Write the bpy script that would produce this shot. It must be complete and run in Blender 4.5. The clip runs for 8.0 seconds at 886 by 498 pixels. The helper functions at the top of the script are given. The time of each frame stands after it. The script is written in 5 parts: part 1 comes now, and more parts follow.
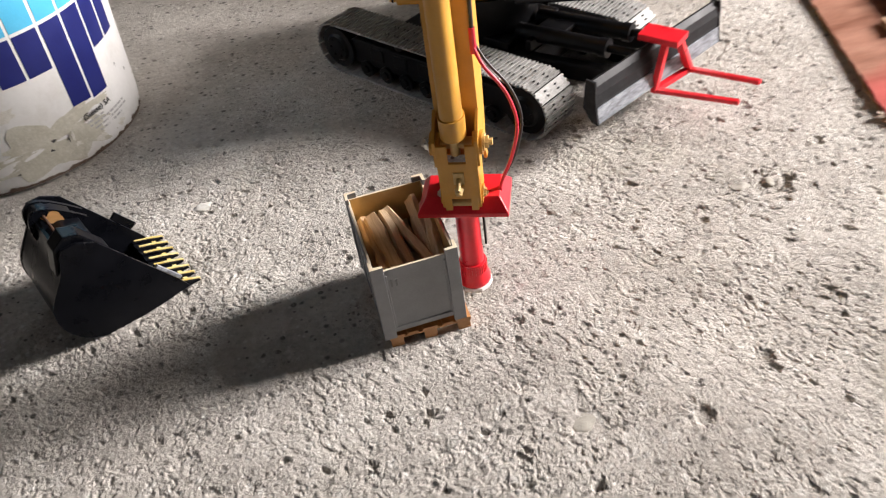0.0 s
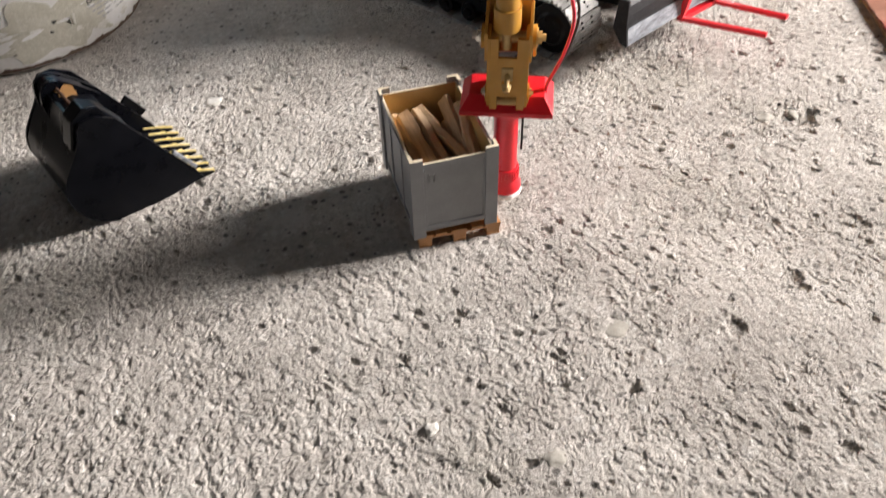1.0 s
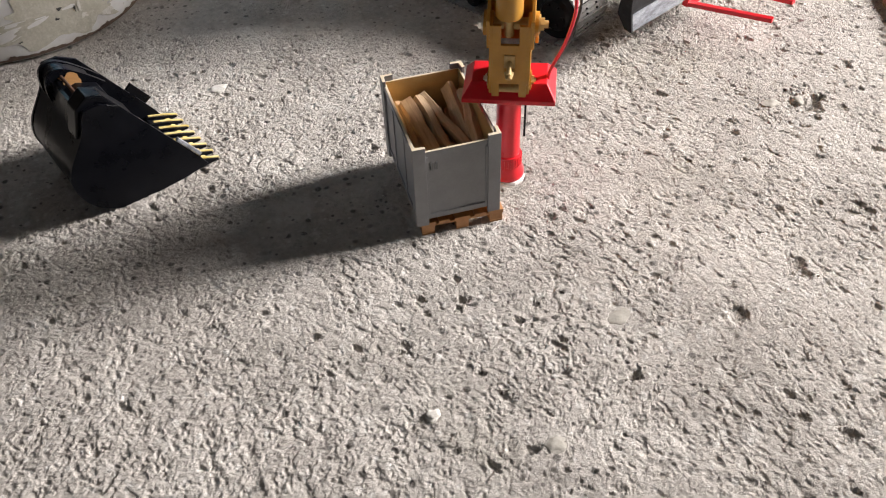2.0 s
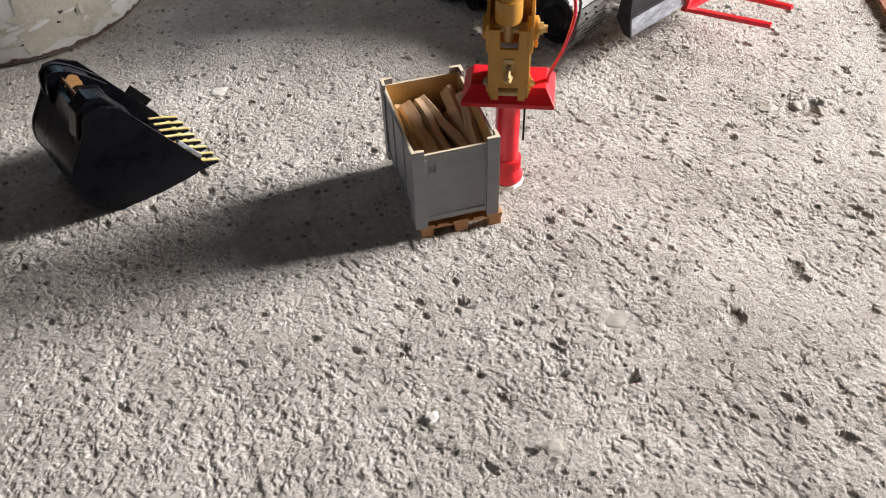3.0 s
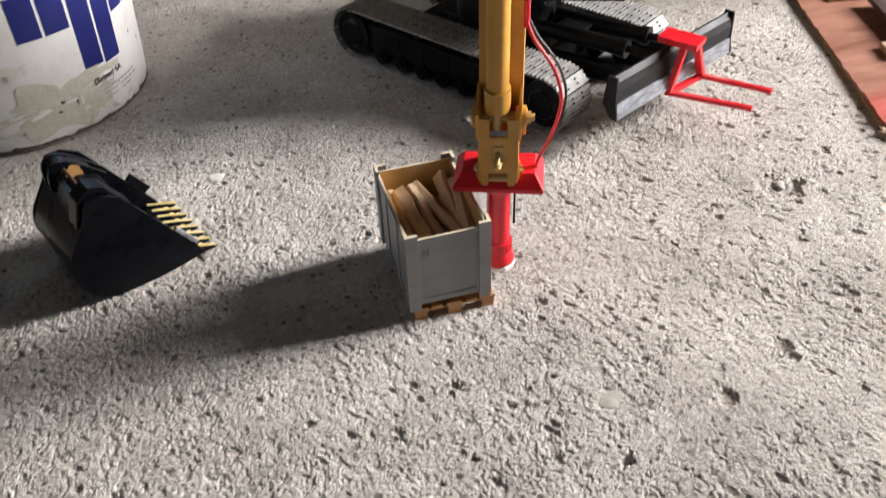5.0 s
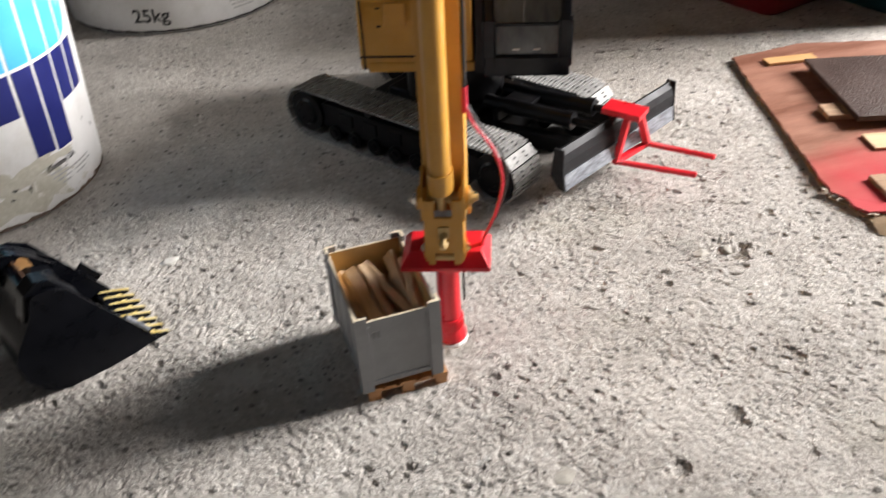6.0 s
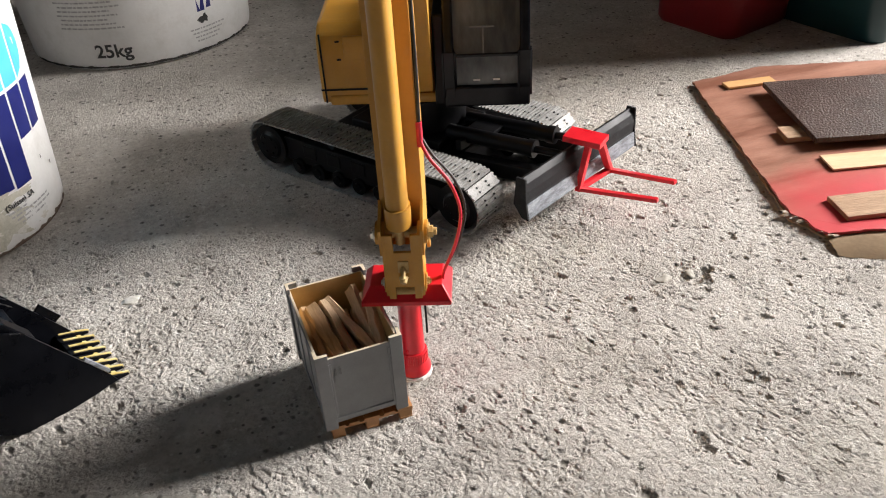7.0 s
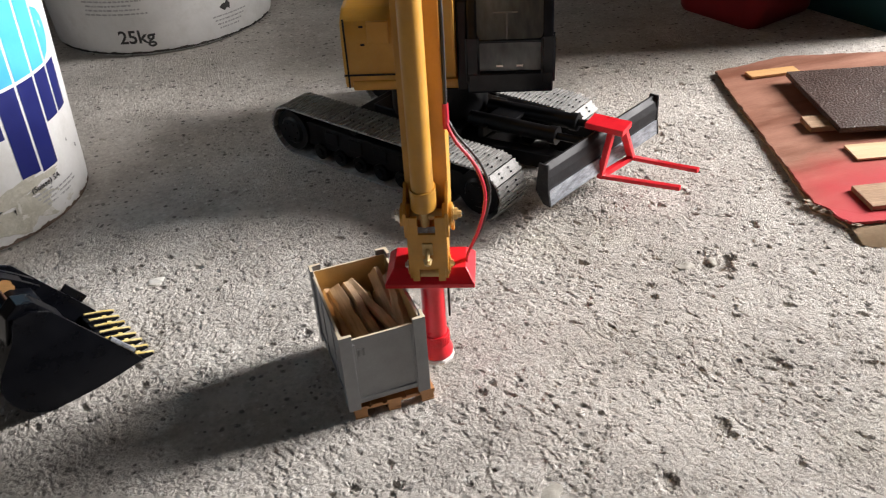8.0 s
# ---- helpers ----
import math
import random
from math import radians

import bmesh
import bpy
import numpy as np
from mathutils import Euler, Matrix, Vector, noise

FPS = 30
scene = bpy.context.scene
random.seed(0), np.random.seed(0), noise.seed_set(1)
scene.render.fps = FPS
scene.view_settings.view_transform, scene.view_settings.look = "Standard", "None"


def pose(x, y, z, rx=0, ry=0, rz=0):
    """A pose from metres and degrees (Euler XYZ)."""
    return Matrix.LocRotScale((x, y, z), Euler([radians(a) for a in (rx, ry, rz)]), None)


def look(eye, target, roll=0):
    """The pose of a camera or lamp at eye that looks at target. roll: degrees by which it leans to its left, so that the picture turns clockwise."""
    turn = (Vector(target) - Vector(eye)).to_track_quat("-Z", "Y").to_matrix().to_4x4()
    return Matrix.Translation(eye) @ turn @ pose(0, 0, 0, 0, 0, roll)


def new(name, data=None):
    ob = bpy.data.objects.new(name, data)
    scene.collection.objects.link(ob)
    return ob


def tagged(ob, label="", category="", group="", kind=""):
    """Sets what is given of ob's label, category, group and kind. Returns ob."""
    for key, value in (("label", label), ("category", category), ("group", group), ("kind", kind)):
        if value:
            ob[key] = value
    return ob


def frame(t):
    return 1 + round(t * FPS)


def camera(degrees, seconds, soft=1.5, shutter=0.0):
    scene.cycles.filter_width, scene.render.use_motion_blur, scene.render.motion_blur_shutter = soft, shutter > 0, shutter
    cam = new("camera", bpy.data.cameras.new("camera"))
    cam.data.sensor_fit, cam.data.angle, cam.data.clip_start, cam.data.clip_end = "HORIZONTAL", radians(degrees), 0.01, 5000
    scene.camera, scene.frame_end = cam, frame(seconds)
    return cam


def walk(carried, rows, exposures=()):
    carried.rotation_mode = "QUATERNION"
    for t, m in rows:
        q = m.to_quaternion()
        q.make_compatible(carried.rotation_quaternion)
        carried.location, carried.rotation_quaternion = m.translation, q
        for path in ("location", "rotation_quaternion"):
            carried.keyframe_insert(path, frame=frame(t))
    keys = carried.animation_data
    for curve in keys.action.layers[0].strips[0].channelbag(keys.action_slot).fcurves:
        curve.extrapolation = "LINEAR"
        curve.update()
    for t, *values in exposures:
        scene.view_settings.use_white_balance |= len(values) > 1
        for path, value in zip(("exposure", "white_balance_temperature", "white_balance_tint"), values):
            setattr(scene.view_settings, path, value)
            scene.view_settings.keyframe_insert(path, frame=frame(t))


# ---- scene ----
cam = camera(56.3, 8.0, 1.1, 0.8)
PATH = [
    (0, (0.024, 0.037, 0.418), (0.248, 1.526, -0.898), -8.8),
    (0.2, (-0.014, 0.031, 0.421), (0.320, 1.508, -0.886), -5.6),
    (0.3, (-0.034, 0.031, 0.419), (0.353, 1.494, -0.889), -4.1),
    (0.5, (-0.032, 0.036, 0.422), (0.355, 1.48, -0.907), -2.5),
    (0.7, (-0.039, 0.036, 0.389), (0.33, 1.467, -0.959), -2.0),
    (1, (-0.039, 0.034, 0.386), (0.292, 1.428, -1.009), -1.8),
    (1.5, (-0.035, 0.034, 0.388), (0.267, 1.405, -1.035), -2.5),
    (3, (-0.035, 0.031, 0.389), (0.271, 1.412, -1.025), -2.2),
    (3.5, (-0.037, 0.031, 0.385), (0.272, 1.417, -1.023), -2.0),
    (4, (-0.036, 0.031, 0.388), (0.284, 1.427, -1.008), -1.8),
    (4.5, (-0.036, 0.03, 0.395), (0.297, 1.463, -0.96), -2.0),
    (4.7, (-0.035, 0.028, 0.396), (0.3, 1.49, -0.928), -2.3),
    (5.8, (-0.026, 0.032, 0.412), (0.393, 1.573, -0.792), -2.7),
    (6, (-0.015, 0.029, 0.413), (0.419, 1.586, -0.765), -3.1),
    (6.5, (-0.004, 0.031, 0.416), (0.484, 1.598, -0.726), -3.2),
    (7, (-0.002, 0.03, 0.417), (0.494, 1.601, -0.718), -3.4),
    (7.5, (-0.004, 0.028, 0.416), (0.475, 1.599, -0.726), -3.6),
    (8, (-0.01, 0.027, 0.413), (0.45, 1.6, -0.734), -3.5),
]
walk(cam, [(t, look(eye, target, roll)) for t, eye, target, roll in PATH],
     [(0.0, 0.16, 6680, 10), (1.0, 0.18, 6720, 10), (1.5, 0.10, 6680, 10), (3.5, 0.15, 6520, 9), (4.5, 0.12, 6520, 9), (6.0, 0.11, 6500, 8), (6.5, 0.04, 6600, 7), (8.0, -0.05, 6520, 8)])

# ---- light: one wide opening in the wall beside the floor ----
world = bpy.data.worlds.new("sky")
scene.world = world
world.use_nodes = True
wn = world.node_tree.nodes
sky = wn.new("ShaderNodeTexSky")
sky.sky_type, sky.sun_disc, sky.sun_elevation, sky.sun_rotation = "NISHITA", False, radians(35), radians(200)
wn["Background"].inputs["Strength"].default_value = 0.12
world.node_tree.links.new(sky.outputs["Color"], wn["Background"].inputs["Color"])

ROOM = (-3.2, 2.3, -3.0, 4.2, 2.6)            # x0, x1, y0, y1, height
OPEN = (0.28, 0.92, 0.50, 1.65)              # the opening in the x1 wall: y0, y1, z0, z1
lamp = bpy.data.lights.new("opening_daylight", "AREA")
lamp.shape, lamp.size, lamp.size_y, lamp.energy, lamp.color = "RECTANGLE", OPEN[1] - OPEN[0], OPEN[3] - OPEN[2], 106, (1.0, 0.948, 0.945)
mid = ((OPEN[0] + OPEN[1]) / 2, (OPEN[2] + OPEN[3]) / 2)
lamp.spread = radians(112)
new("opening_daylight", lamp).matrix_world = look((ROOM[1] + 0.1, mid[0], mid[1]), (0.0, mid[0], mid[1] - 0.05))

DOOR = (-2.4, -0.4, 1.05, 2.35)                # a second, weaker opening in the x0 wall: y0, y1, z0, z1
lamp = bpy.data.lights.new("far_opening_daylight", "AREA")
lamp.shape, lamp.size, lamp.size_y, lamp.energy, lamp.color = "RECTANGLE", DOOR[1] - DOOR[0], DOOR[3] - DOOR[2], 2.0, (0.93, 0.97, 1.0)
mid = ((DOOR[0] + DOOR[1]) / 2, (DOOR[2] + DOOR[3]) / 2)
new("far_opening_daylight", lamp).matrix_world = look((ROOM[0] - 0.1, mid[0], mid[1]), (0.0, mid[0], mid[1] - 0.05))


# ---- materials ----
def rgb(*c):
    return (*c, 1.0)


def surface(name, c1, c2, rough=0.6, metal=0.0, scale=60.0, fine=700.0, bump=0.25, depth=0.0004, spread=0.12, stretch=(1, 1, 1), dust=None, dust_amount=0.0, spec=0.5):
    """A worn surface: two colours mixed by a coarse noise, a fine grain, uneven gloss and a fine relief; dust: a third colour in patches."""
    m = bpy.data.materials.new(name)
    m.use_nodes = True
    nt = m.node_tree
    n, l = nt.nodes, nt.links
    b = n["Principled BSDF"]
    tc = n.new("ShaderNodeTexCoord")
    mp = n.new("ShaderNodeMapping")
    mp.inputs["Scale"].default_value = stretch
    l.new(tc.outputs["Object"], mp.inputs["Vector"])
    info = n.new("ShaderNodeObjectInfo")
    add = n.new("ShaderNodeVectorMath")
    add.operation = "ADD"
    comb = n.new("ShaderNodeCombineXYZ")
    l.new(info.outputs["Random"], comb.inputs["X"])
    l.new(info.outputs["Random"], comb.inputs["Z"])
    l.new(mp.outputs["Vector"], add.inputs[0])
    l.new(comb.outputs["Vector"], add.inputs[1])
    a = n.new("ShaderNodeTexNoise")
    a.inputs["Scale"].default_value, a.inputs["Detail"].default_value, a.inputs["Roughness"].default_value = scale, 5, 0.6
    f = n.new("ShaderNodeTexNoise")
    f.inputs["Scale"].default_value, f.inputs["Detail"].default_value = fine, 3
    l.new(add.outputs[0], a.inputs["Vector"])
    l.new(add.outputs[0], f.inputs["Vector"])
    ramp = n.new("ShaderNodeValToRGB")
    ramp.color_ramp.elements[0].position, ramp.color_ramp.elements[1].position = 0.35, 0.65
    ramp.color_ramp.elements[0].color, ramp.color_ramp.elements[1].color = rgb(*c1), rgb(*c2)
    l.new(a.outputs["Fac"], ramp.inputs["Fac"])
    hue = n.new("ShaderNodeHueSaturation")
    val = n.new("ShaderNodeMapRange")
    val.inputs["To Min"].default_value, val.inputs["To Max"].default_value = 1 - spread * 1.6, 1 + spread * 1.6
    l.new(f.outputs["Fac"], val.inputs["Value"])
    l.new(val.outputs[0], hue.inputs["Value"])
    l.new(ramp.outputs["Color"], hue.inputs["Color"])
    out = hue.outputs["Color"]
    rr = n.new("ShaderNodeMapRange")
    rr.inputs["To Min"].default_value, rr.inputs["To Max"].default_value = max(0.05, rough - 0.15), min(1, rough + 0.15)
    l.new(a.outputs["Fac"], rr.inputs["Value"])
    if dust:
        d = n.new("ShaderNodeTexNoise")
        d.inputs["Scale"].default_value, d.inputs["Detail"].default_value, d.inputs["Roughness"].default_value = scale * 2.3, 8, 0.75
        l.new(add.outputs[0], d.inputs["Vector"])
        dr = n.new("ShaderNodeMapRange")
        dr.inputs["From Min"].default_value, dr.inputs["From Max"].default_value = 0.5, 0.68
        dr.inputs["To Max"].default_value = dust_amount
        l.new(d.outputs["Fac"], dr.inputs["Value"])
        mx = n.new("ShaderNodeMix")
        mx.data_type = "RGBA"
        l.new(dr.outputs[0], mx.inputs["Factor"])
        l.new(out, mx.inputs["A"])
        mx.inputs["B"].default_value = rgb(*dust)
        out = mx.outputs["Result"]
    l.new(out, b.inputs["Base Color"])
    l.new(rr.outputs[0], b.inputs["Roughness"])
    b.inputs["Metallic"].default_value = metal
    b.inputs["Specular IOR Level"].default_value = spec
    bp = n.new("ShaderNodeBump")
    bp.inputs["Strength"].default_value, bp.inputs["Distance"].default_value = bump, depth
    l.new(f.outputs["Fac"], bp.inputs["Height"])
    l.new(bp.outputs["Normal"], b.inputs["Normal"])
    return m


def concrete_floor():
    """Rough screed: grey-beige paste with pale and dark grains, blotches and a fine sandy relief."""
    m = bpy.data.materials.new("rough_concrete")
    m.use_nodes = True
    n, l = m.node_tree.nodes, m.node_tree.links
    b = n["Principled BSDF"]
    tc = n.new("ShaderNodeTexCoord")

    def noise_node(scale, detail=4, rough=0.6):
        t = n.new("ShaderNodeTexNoise")
        t.inputs["Scale"].default_value, t.inputs["Detail"].default_value, t.inputs["Roughness"].default_value = scale, detail, rough
        l.new(tc.outputs["Object"], t.inputs["Vector"])
        return t.outputs["Fac"]

    def ramp_node(fac, stops):
        r = n.new("ShaderNodeValToRGB")
        while len(r.color_ramp.elements) < len(stops):
            r.color_ramp.elements.new(0.5)
        for e, (p, c) in zip(r.color_ramp.elements, stops):
            e.position, e.color = p, rgb(*c)
        l.new(fac, r.inputs["Fac"])
        return r.outputs["Color"]

    def mix(kind, fac, one, two):
        x = n.new("ShaderNodeMix")
        x.data_type, x.blend_type = "RGBA", kind
        if isinstance(fac, float):
            x.inputs["Factor"].default_value = fac
        else:
            l.new(fac, x.inputs["Factor"])
        l.new(one, x.inputs["A"])
        if isinstance(two, tuple):
            x.inputs["B"].default_value = rgb(*two)
        else:
            l.new(two, x.inputs["B"])
        return x.outputs["Result"]

    def step(fac, lo, hi, most=1.0):
        r = n.new("ShaderNodeMapRange")
        r.inputs["From Min"].default_value, r.inputs["From Max"].default_value, r.inputs["To Max"].default_value = lo, hi, most
        l.new(fac, r.inputs["Value"])
        return r.outputs[0]

    def cells(scale):
        v = n.new("ShaderNodeTexVoronoi")
        v.inputs["Scale"].default_value = scale
        l.new(tc.outputs["Object"], v.inputs["Vector"])
        return v

    col = ramp_node(noise_node(13, 7, 0.7), [(0.36, (0.45, 0.42, 0.38)), (0.5, (0.55, 0.515, 0.47)), (0.62, (0.64, 0.605, 0.555))])
    col = mix("MULTIPLY", 0.7, col, ramp_node(noise_node(170, 5, 0.7), [(0.3, (0.62, 0.61, 0.60)), (0.58, (1.0, 1.0, 1.0))]))
    grains = cells(300)
    shade = n.new("ShaderNodeSeparateColor")
    l.new(grains.outputs["Color"], shade.inputs[0])

    def grain(channel, lo, hi, most):
        k = n.new("ShaderNodeMath")
        k.operation = "MULTIPLY"
        l.new(step(shade.outputs[channel], lo, hi, most), k.inputs[0])
        l.new(step(grains.outputs["Distance"], 0.48, 0.26), k.inputs[1])
        return k.outputs[0]
    col = mix("MIX", grain(0, 0.88, 0.94, 0.75), col, (0.68, 0.66, 0.62))
    col = mix("MIX", grain(1, 0.90, 0.95, 0.85), col, (0.12, 0.11, 0.10))
    grains = cells(165)
    shade = n.new("ShaderNodeSeparateColor")
    l.new(grains.outputs["Color"], shade.inputs[0])
    col = mix("MIX", grain(1, 0.90, 0.93, 0.8), col, (0.085, 0.078, 0.070))
    col = mix("MIX", grain(0, 0.90, 0.94, 0.7), col, (0.70, 0.68, 0.64))
    spot = n.new("ShaderNodeVectorMath")
    spot.operation = "DISTANCE"
    l.new(tc.outputs["Object"], spot.inputs[0])
    spot.inputs[1].default_value = (-0.043, 0.478, 0.0)
    blur = n.new("ShaderNodeMath")
    blur.operation = "MULTIPLY_ADD"
    blur.inputs[1].default_value = 0.05
    l.new(noise_node(70, 6, 0.7), blur.inputs[0])
    l.new(spot.outputs["Value"], blur.inputs[2])
    col = mix("MIX", step(blur.outputs[0], 0.042, 0.034, 0.6), col, (0.66, 0.62, 0.58))
    col = mix("MIX", step(noise_node(42, 8, 0.8), 0.56, 0.66, 0.7), col, (0.70, 0.68, 0.64))
    col = mix("MIX", step(noise_node(5.5, 5, 0.6), 0.55, 0.75, 0.35), col, (0.42, 0.40, 0.30))
    l.new(col, b.inputs["Base Color"])
    b.inputs["Roughness"].default_value = 0.92
    b.inputs["Specular IOR Level"].default_value = 0.25
    bp = n.new("ShaderNodeBump")
    bp.inputs["Strength"].default_value, bp.inputs["Distance"].default_value = 0.8, 0.0014
    # crumbs: warped cells of random height under the sandy noise
    warp = n.new("ShaderNodeTexNoise")
    warp.inputs["Scale"].default_value, warp.inputs["Detail"].default_value = 500, 2
    l.new(tc.outputs["Object"], warp.inputs["Vector"])
    moved = n.new("ShaderNodeVectorMath")
    moved.operation = "MULTIPLY_ADD"
    moved.inputs[1].default_value = (0.0022, 0.0022, 0.0)
    l.new(warp.outputs["Color"], moved.inputs[0])
    l.new(tc.outputs["Object"], moved.inputs[2])
    crumb = n.new("ShaderNodeTexVoronoi")
    crumb.feature = "SMOOTH_F1"
    crumb.inputs["Scale"].default_value, crumb.inputs["Smoothness"].default_value = 430, 0.12
    l.new(moved.outputs[0], crumb.inputs["Vector"])
    tall = n.new("ShaderNodeSeparateColor")
    l.new(crumb.outputs["Color"], tall.inputs[0])
    both = n.new("ShaderNodeMath")
    both.operation = "MULTIPLY_ADD"
    both.inputs[1].default_value = 0.55
    l.new(tall.outputs[0], both.inputs[0])
    l.new(noise_node(620, 6, 0.8), both.inputs[2])
    l.new(both.outputs[0], bp.inputs["Height"])
    bp2 = n.new("ShaderNodeBump")
    bp2.inputs["Strength"].default_value, bp2.inputs["Distance"].default_value = 0.7, 0.0009
    l.new(noise_node(1500, 3, 0.7), bp2.inputs["Height"])
    l.new(bp2.outputs["Normal"], bp.inputs["Normal"])
    l.new(bp.outputs["Normal"], b.inputs["Normal"])
    return m


FLOOR = concrete_floor()
PLASTER = surface("grey_render", (0.060, 0.055, 0.051), (0.080, 0.074, 0.068), 0.9, scale=3, fine=120, depth=0.002)
YELLOW = surface("yellow_machine_paint", (0.50, 0.245, 0.030), (0.56, 0.285, 0.042), 0.42, scale=40, fine=500, bump=0.08, spread=0.04, dust=(0.42, 0.27, 0.10), dust_amount=0.25)
BLACK = surface("black_metal_paint", (0.004, 0.004, 0.005), (0.008, 0.008, 0.009), 0.34, scale=70, fine=600, bump=0.1, dust=(0.05, 0.047, 0.043), dust_amount=0.07, spec=0.2)
CAB_BLACK = surface("glossy_black_cab_paint", (0.006, 0.007, 0.010), (0.011, 0.012, 0.016), 0.16, scale=50, fine=500, bump=0.04, dust=(0.04, 0.042, 0.05), dust_amount=0.03, spec=0.22)
BUCKET_BLACK = surface("satin_black_steel", (0.0018, 0.0021, 0.0032), (0.0036, 0.0040, 0.0058), 0.3, scale=60, fine=500, bump=0.08, dust=(0.018, 0.019, 0.022), dust_amount=0.06, spec=0.16)
STEEL = surface("track_steel", (0.24, 0.237, 0.228), (0.38, 0.375, 0.36), 0.62, 0.2, scale=120, fine=900, dust=(0.06, 0.057, 0.052), dust_amount=0.6, spec=0.3)
BOLT = surface("zinc_bolt", (0.6, 0.58, 0.54), (0.7, 0.68, 0.62), 0.3, 0.95, scale=200, fine=900, bump=0.1)
BRASS = surface("yellowed_bolt", (0.50, 0.33, 0.12), (0.60, 0.44, 0.20), 0.55, 0.2, scale=200, fine=900, bump=0.1)
EDGE = surface("worn_blade_steel", (0.15, 0.16, 0.18), (0.36, 0.385, 0.42), 0.5, 0.3, scale=90, fine=600, stretch=(1, 1, 2.5), spread=0.2, dust=(0.08, 0.08, 0.09), dust_amount=0.6)
BLADE = surface("scuffed_black_blade", (0.009, 0.0095, 0.011), (0.018, 0.0185, 0.020), 0.5, 0.0, scale=60, fine=500, dust=(0.08, 0.08, 0.085), dust_amount=0.18, spec=0.2)
RUST = surface("rusty_steel", (0.04, 0.018, 0.010), (0.09, 0.04, 0.02), 0.75, 0.2, scale=150, fine=900, bump=0.3)
RED = surface("red_printed_plastic", (0.62, 0.012, 0.022), (0.72, 0.018, 0.03), 0.33, scale=70, fine=900, bump=0.12, spread=0.04)
WHITE_PLASTIC = surface("white_plastic", (0.75, 0.72, 0.68), (0.82, 0.8, 0.76), 0.5, scale=80, bump=0.1, spread=0.04)
RUBBER_RED = surface("red_cable_sheath", (0.6, 0.02, 0.05), (0.7, 0.03, 0.06), 0.4, scale=80, bump=0.05, spread=0.03)
RUBBER_BLACK = surface("black_cable_sheath", (0.015, 0.015, 0.015), (0.03, 0.03, 0.03), 0.45, scale=80, bump=0.05)
GREY = surface("grey_paint_on_plastic", (0.225, 0.225, 0.23), (0.265, 0.265, 0.27), 0.5, scale=60, fine=900, bump=0.15, spread=0.05)
MARK = surface("darker_grey_plastic", (0.165, 0.165, 0.17), (0.19, 0.19, 0.195), 0.5, scale=60, fine=900, bump=0.15, spread=0.05)
CREAM = surface("tan_moulded_plastic", (0.50, 0.33, 0.13), (0.56, 0.38, 0.165), 0.5, scale=60, fine=700, bump=0.12, spread=0.05)
RIM = surface("bare_cream_edge", (0.70, 0.60, 0.43), (0.78, 0.69, 0.52), 0.5, scale=100, fine=700, bump=0.1, spread=0.05)
PALLET = surface("orange_brown_pallet_plastic", (0.47, 0.225, 0.085), (0.55, 0.275, 0.11), 0.45, scale=30, fine=300, bump=0.3, stretch=(6, 0.6, 6), spread=0.08)
LOG = surface("split_pale_firewood", (0.45, 0.30, 0.17), (0.64, 0.47, 0.30), 0.85, scale=60, fine=420, bump=0.9, stretch=(3, 0.35, 3), spread=0.16)
# cab glass: the room's grey reflection is painted in as a streaky base colour
GLASS_DARK = surface("cab_glass_painted_reflection", (0.10, 0.11, 0.115), (0.22, 0.235, 0.24), 0.14, scale=26, fine=120, bump=0.02, spread=0.15, stretch=(1.5, 1, 0.5))
PAIL = surface("scuffed_white_pail", (0.70, 0.695, 0.68), (0.78, 0.775, 0.76), 0.4, scale=14, fine=260, bump=0.06, spread=0.03, dust=(0.52, 0.50, 0.45), dust_amount=0.35)
NAVY = surface("navy_print", (0.006, 0.010, 0.115), (0.009, 0.015, 0.14), 0.5, scale=40, bump=0.04, spread=0.06)
CYAN = surface("sky_blue_print", (0.075, 0.42, 0.66), (0.09, 0.46, 0.70), 0.38, scale=40, bump=0.04, spread=0.05)
INK = surface("black_print", (0.03, 0.03, 0.032), (0.05, 0.05, 0.05), 0.5, scale=80, bump=0.04)
FAINT = surface("worn_grey_print", (0.33, 0.33, 0.33), (0.46, 0.46, 0.45), 0.5, scale=260, bump=0.04, spread=0.3)
MORTAR = surface("dried_mortar", (0.46, 0.44, 0.36), (0.56, 0.54, 0.46), 0.85, scale=70, fine=500, bump=0.5, dust=(0.70, 0.68, 0.63), dust_amount=0.5)
GRIME = surface("rusty_grime", (0.09, 0.055, 0.04), (0.16, 0.12, 0.09), 0.85, scale=90, fine=500, bump=0.5, spread=0.2)
# painted shade for the dark line where the far pail meets the floor
FOOT_SHADE = surface("painted_foot_shade", (0.035, 0.033, 0.03), (0.07, 0.066, 0.06), 0.9, scale=90, fine=500, bump=0.4, spread=0.2)
TUB_RED = surface("red_tub_plastic", (0.17, 0.008, 0.012), (0.21, 0.011, 0.016), 0.38, scale=12, fine=200, bump=0.06, spread=0.04)
TUB_TEAL = surface("teal_crate_plastic", (0.004, 0.029, 0.035), (0.006, 0.038, 0.045), 0.38, scale=12, fine=200, bump=0.06, spread=0.04)
LID_BLUE = surface("pale_blue_lid_plastic", (0.25, 0.62, 0.66), (0.3, 0.68, 0.72), 0.38, scale=12, fine=200, bump=0.06, spread=0.04)
PLY = surface("pale_plywood", (0.60, 0.42, 0.23), (0.70, 0.52, 0.31), 0.65, scale=22, fine=260, bump=0.4, stretch=(0.4, 4, 4), spread=0.1)
RAW_WOOD = surface("rough_sawn_wood", (0.33, 0.20, 0.115), (0.48, 0.32, 0.20), 0.8, scale=30, fine=240, bump=0.8, stretch=(0.4, 4, 4), spread=0.2, depth=0.001)
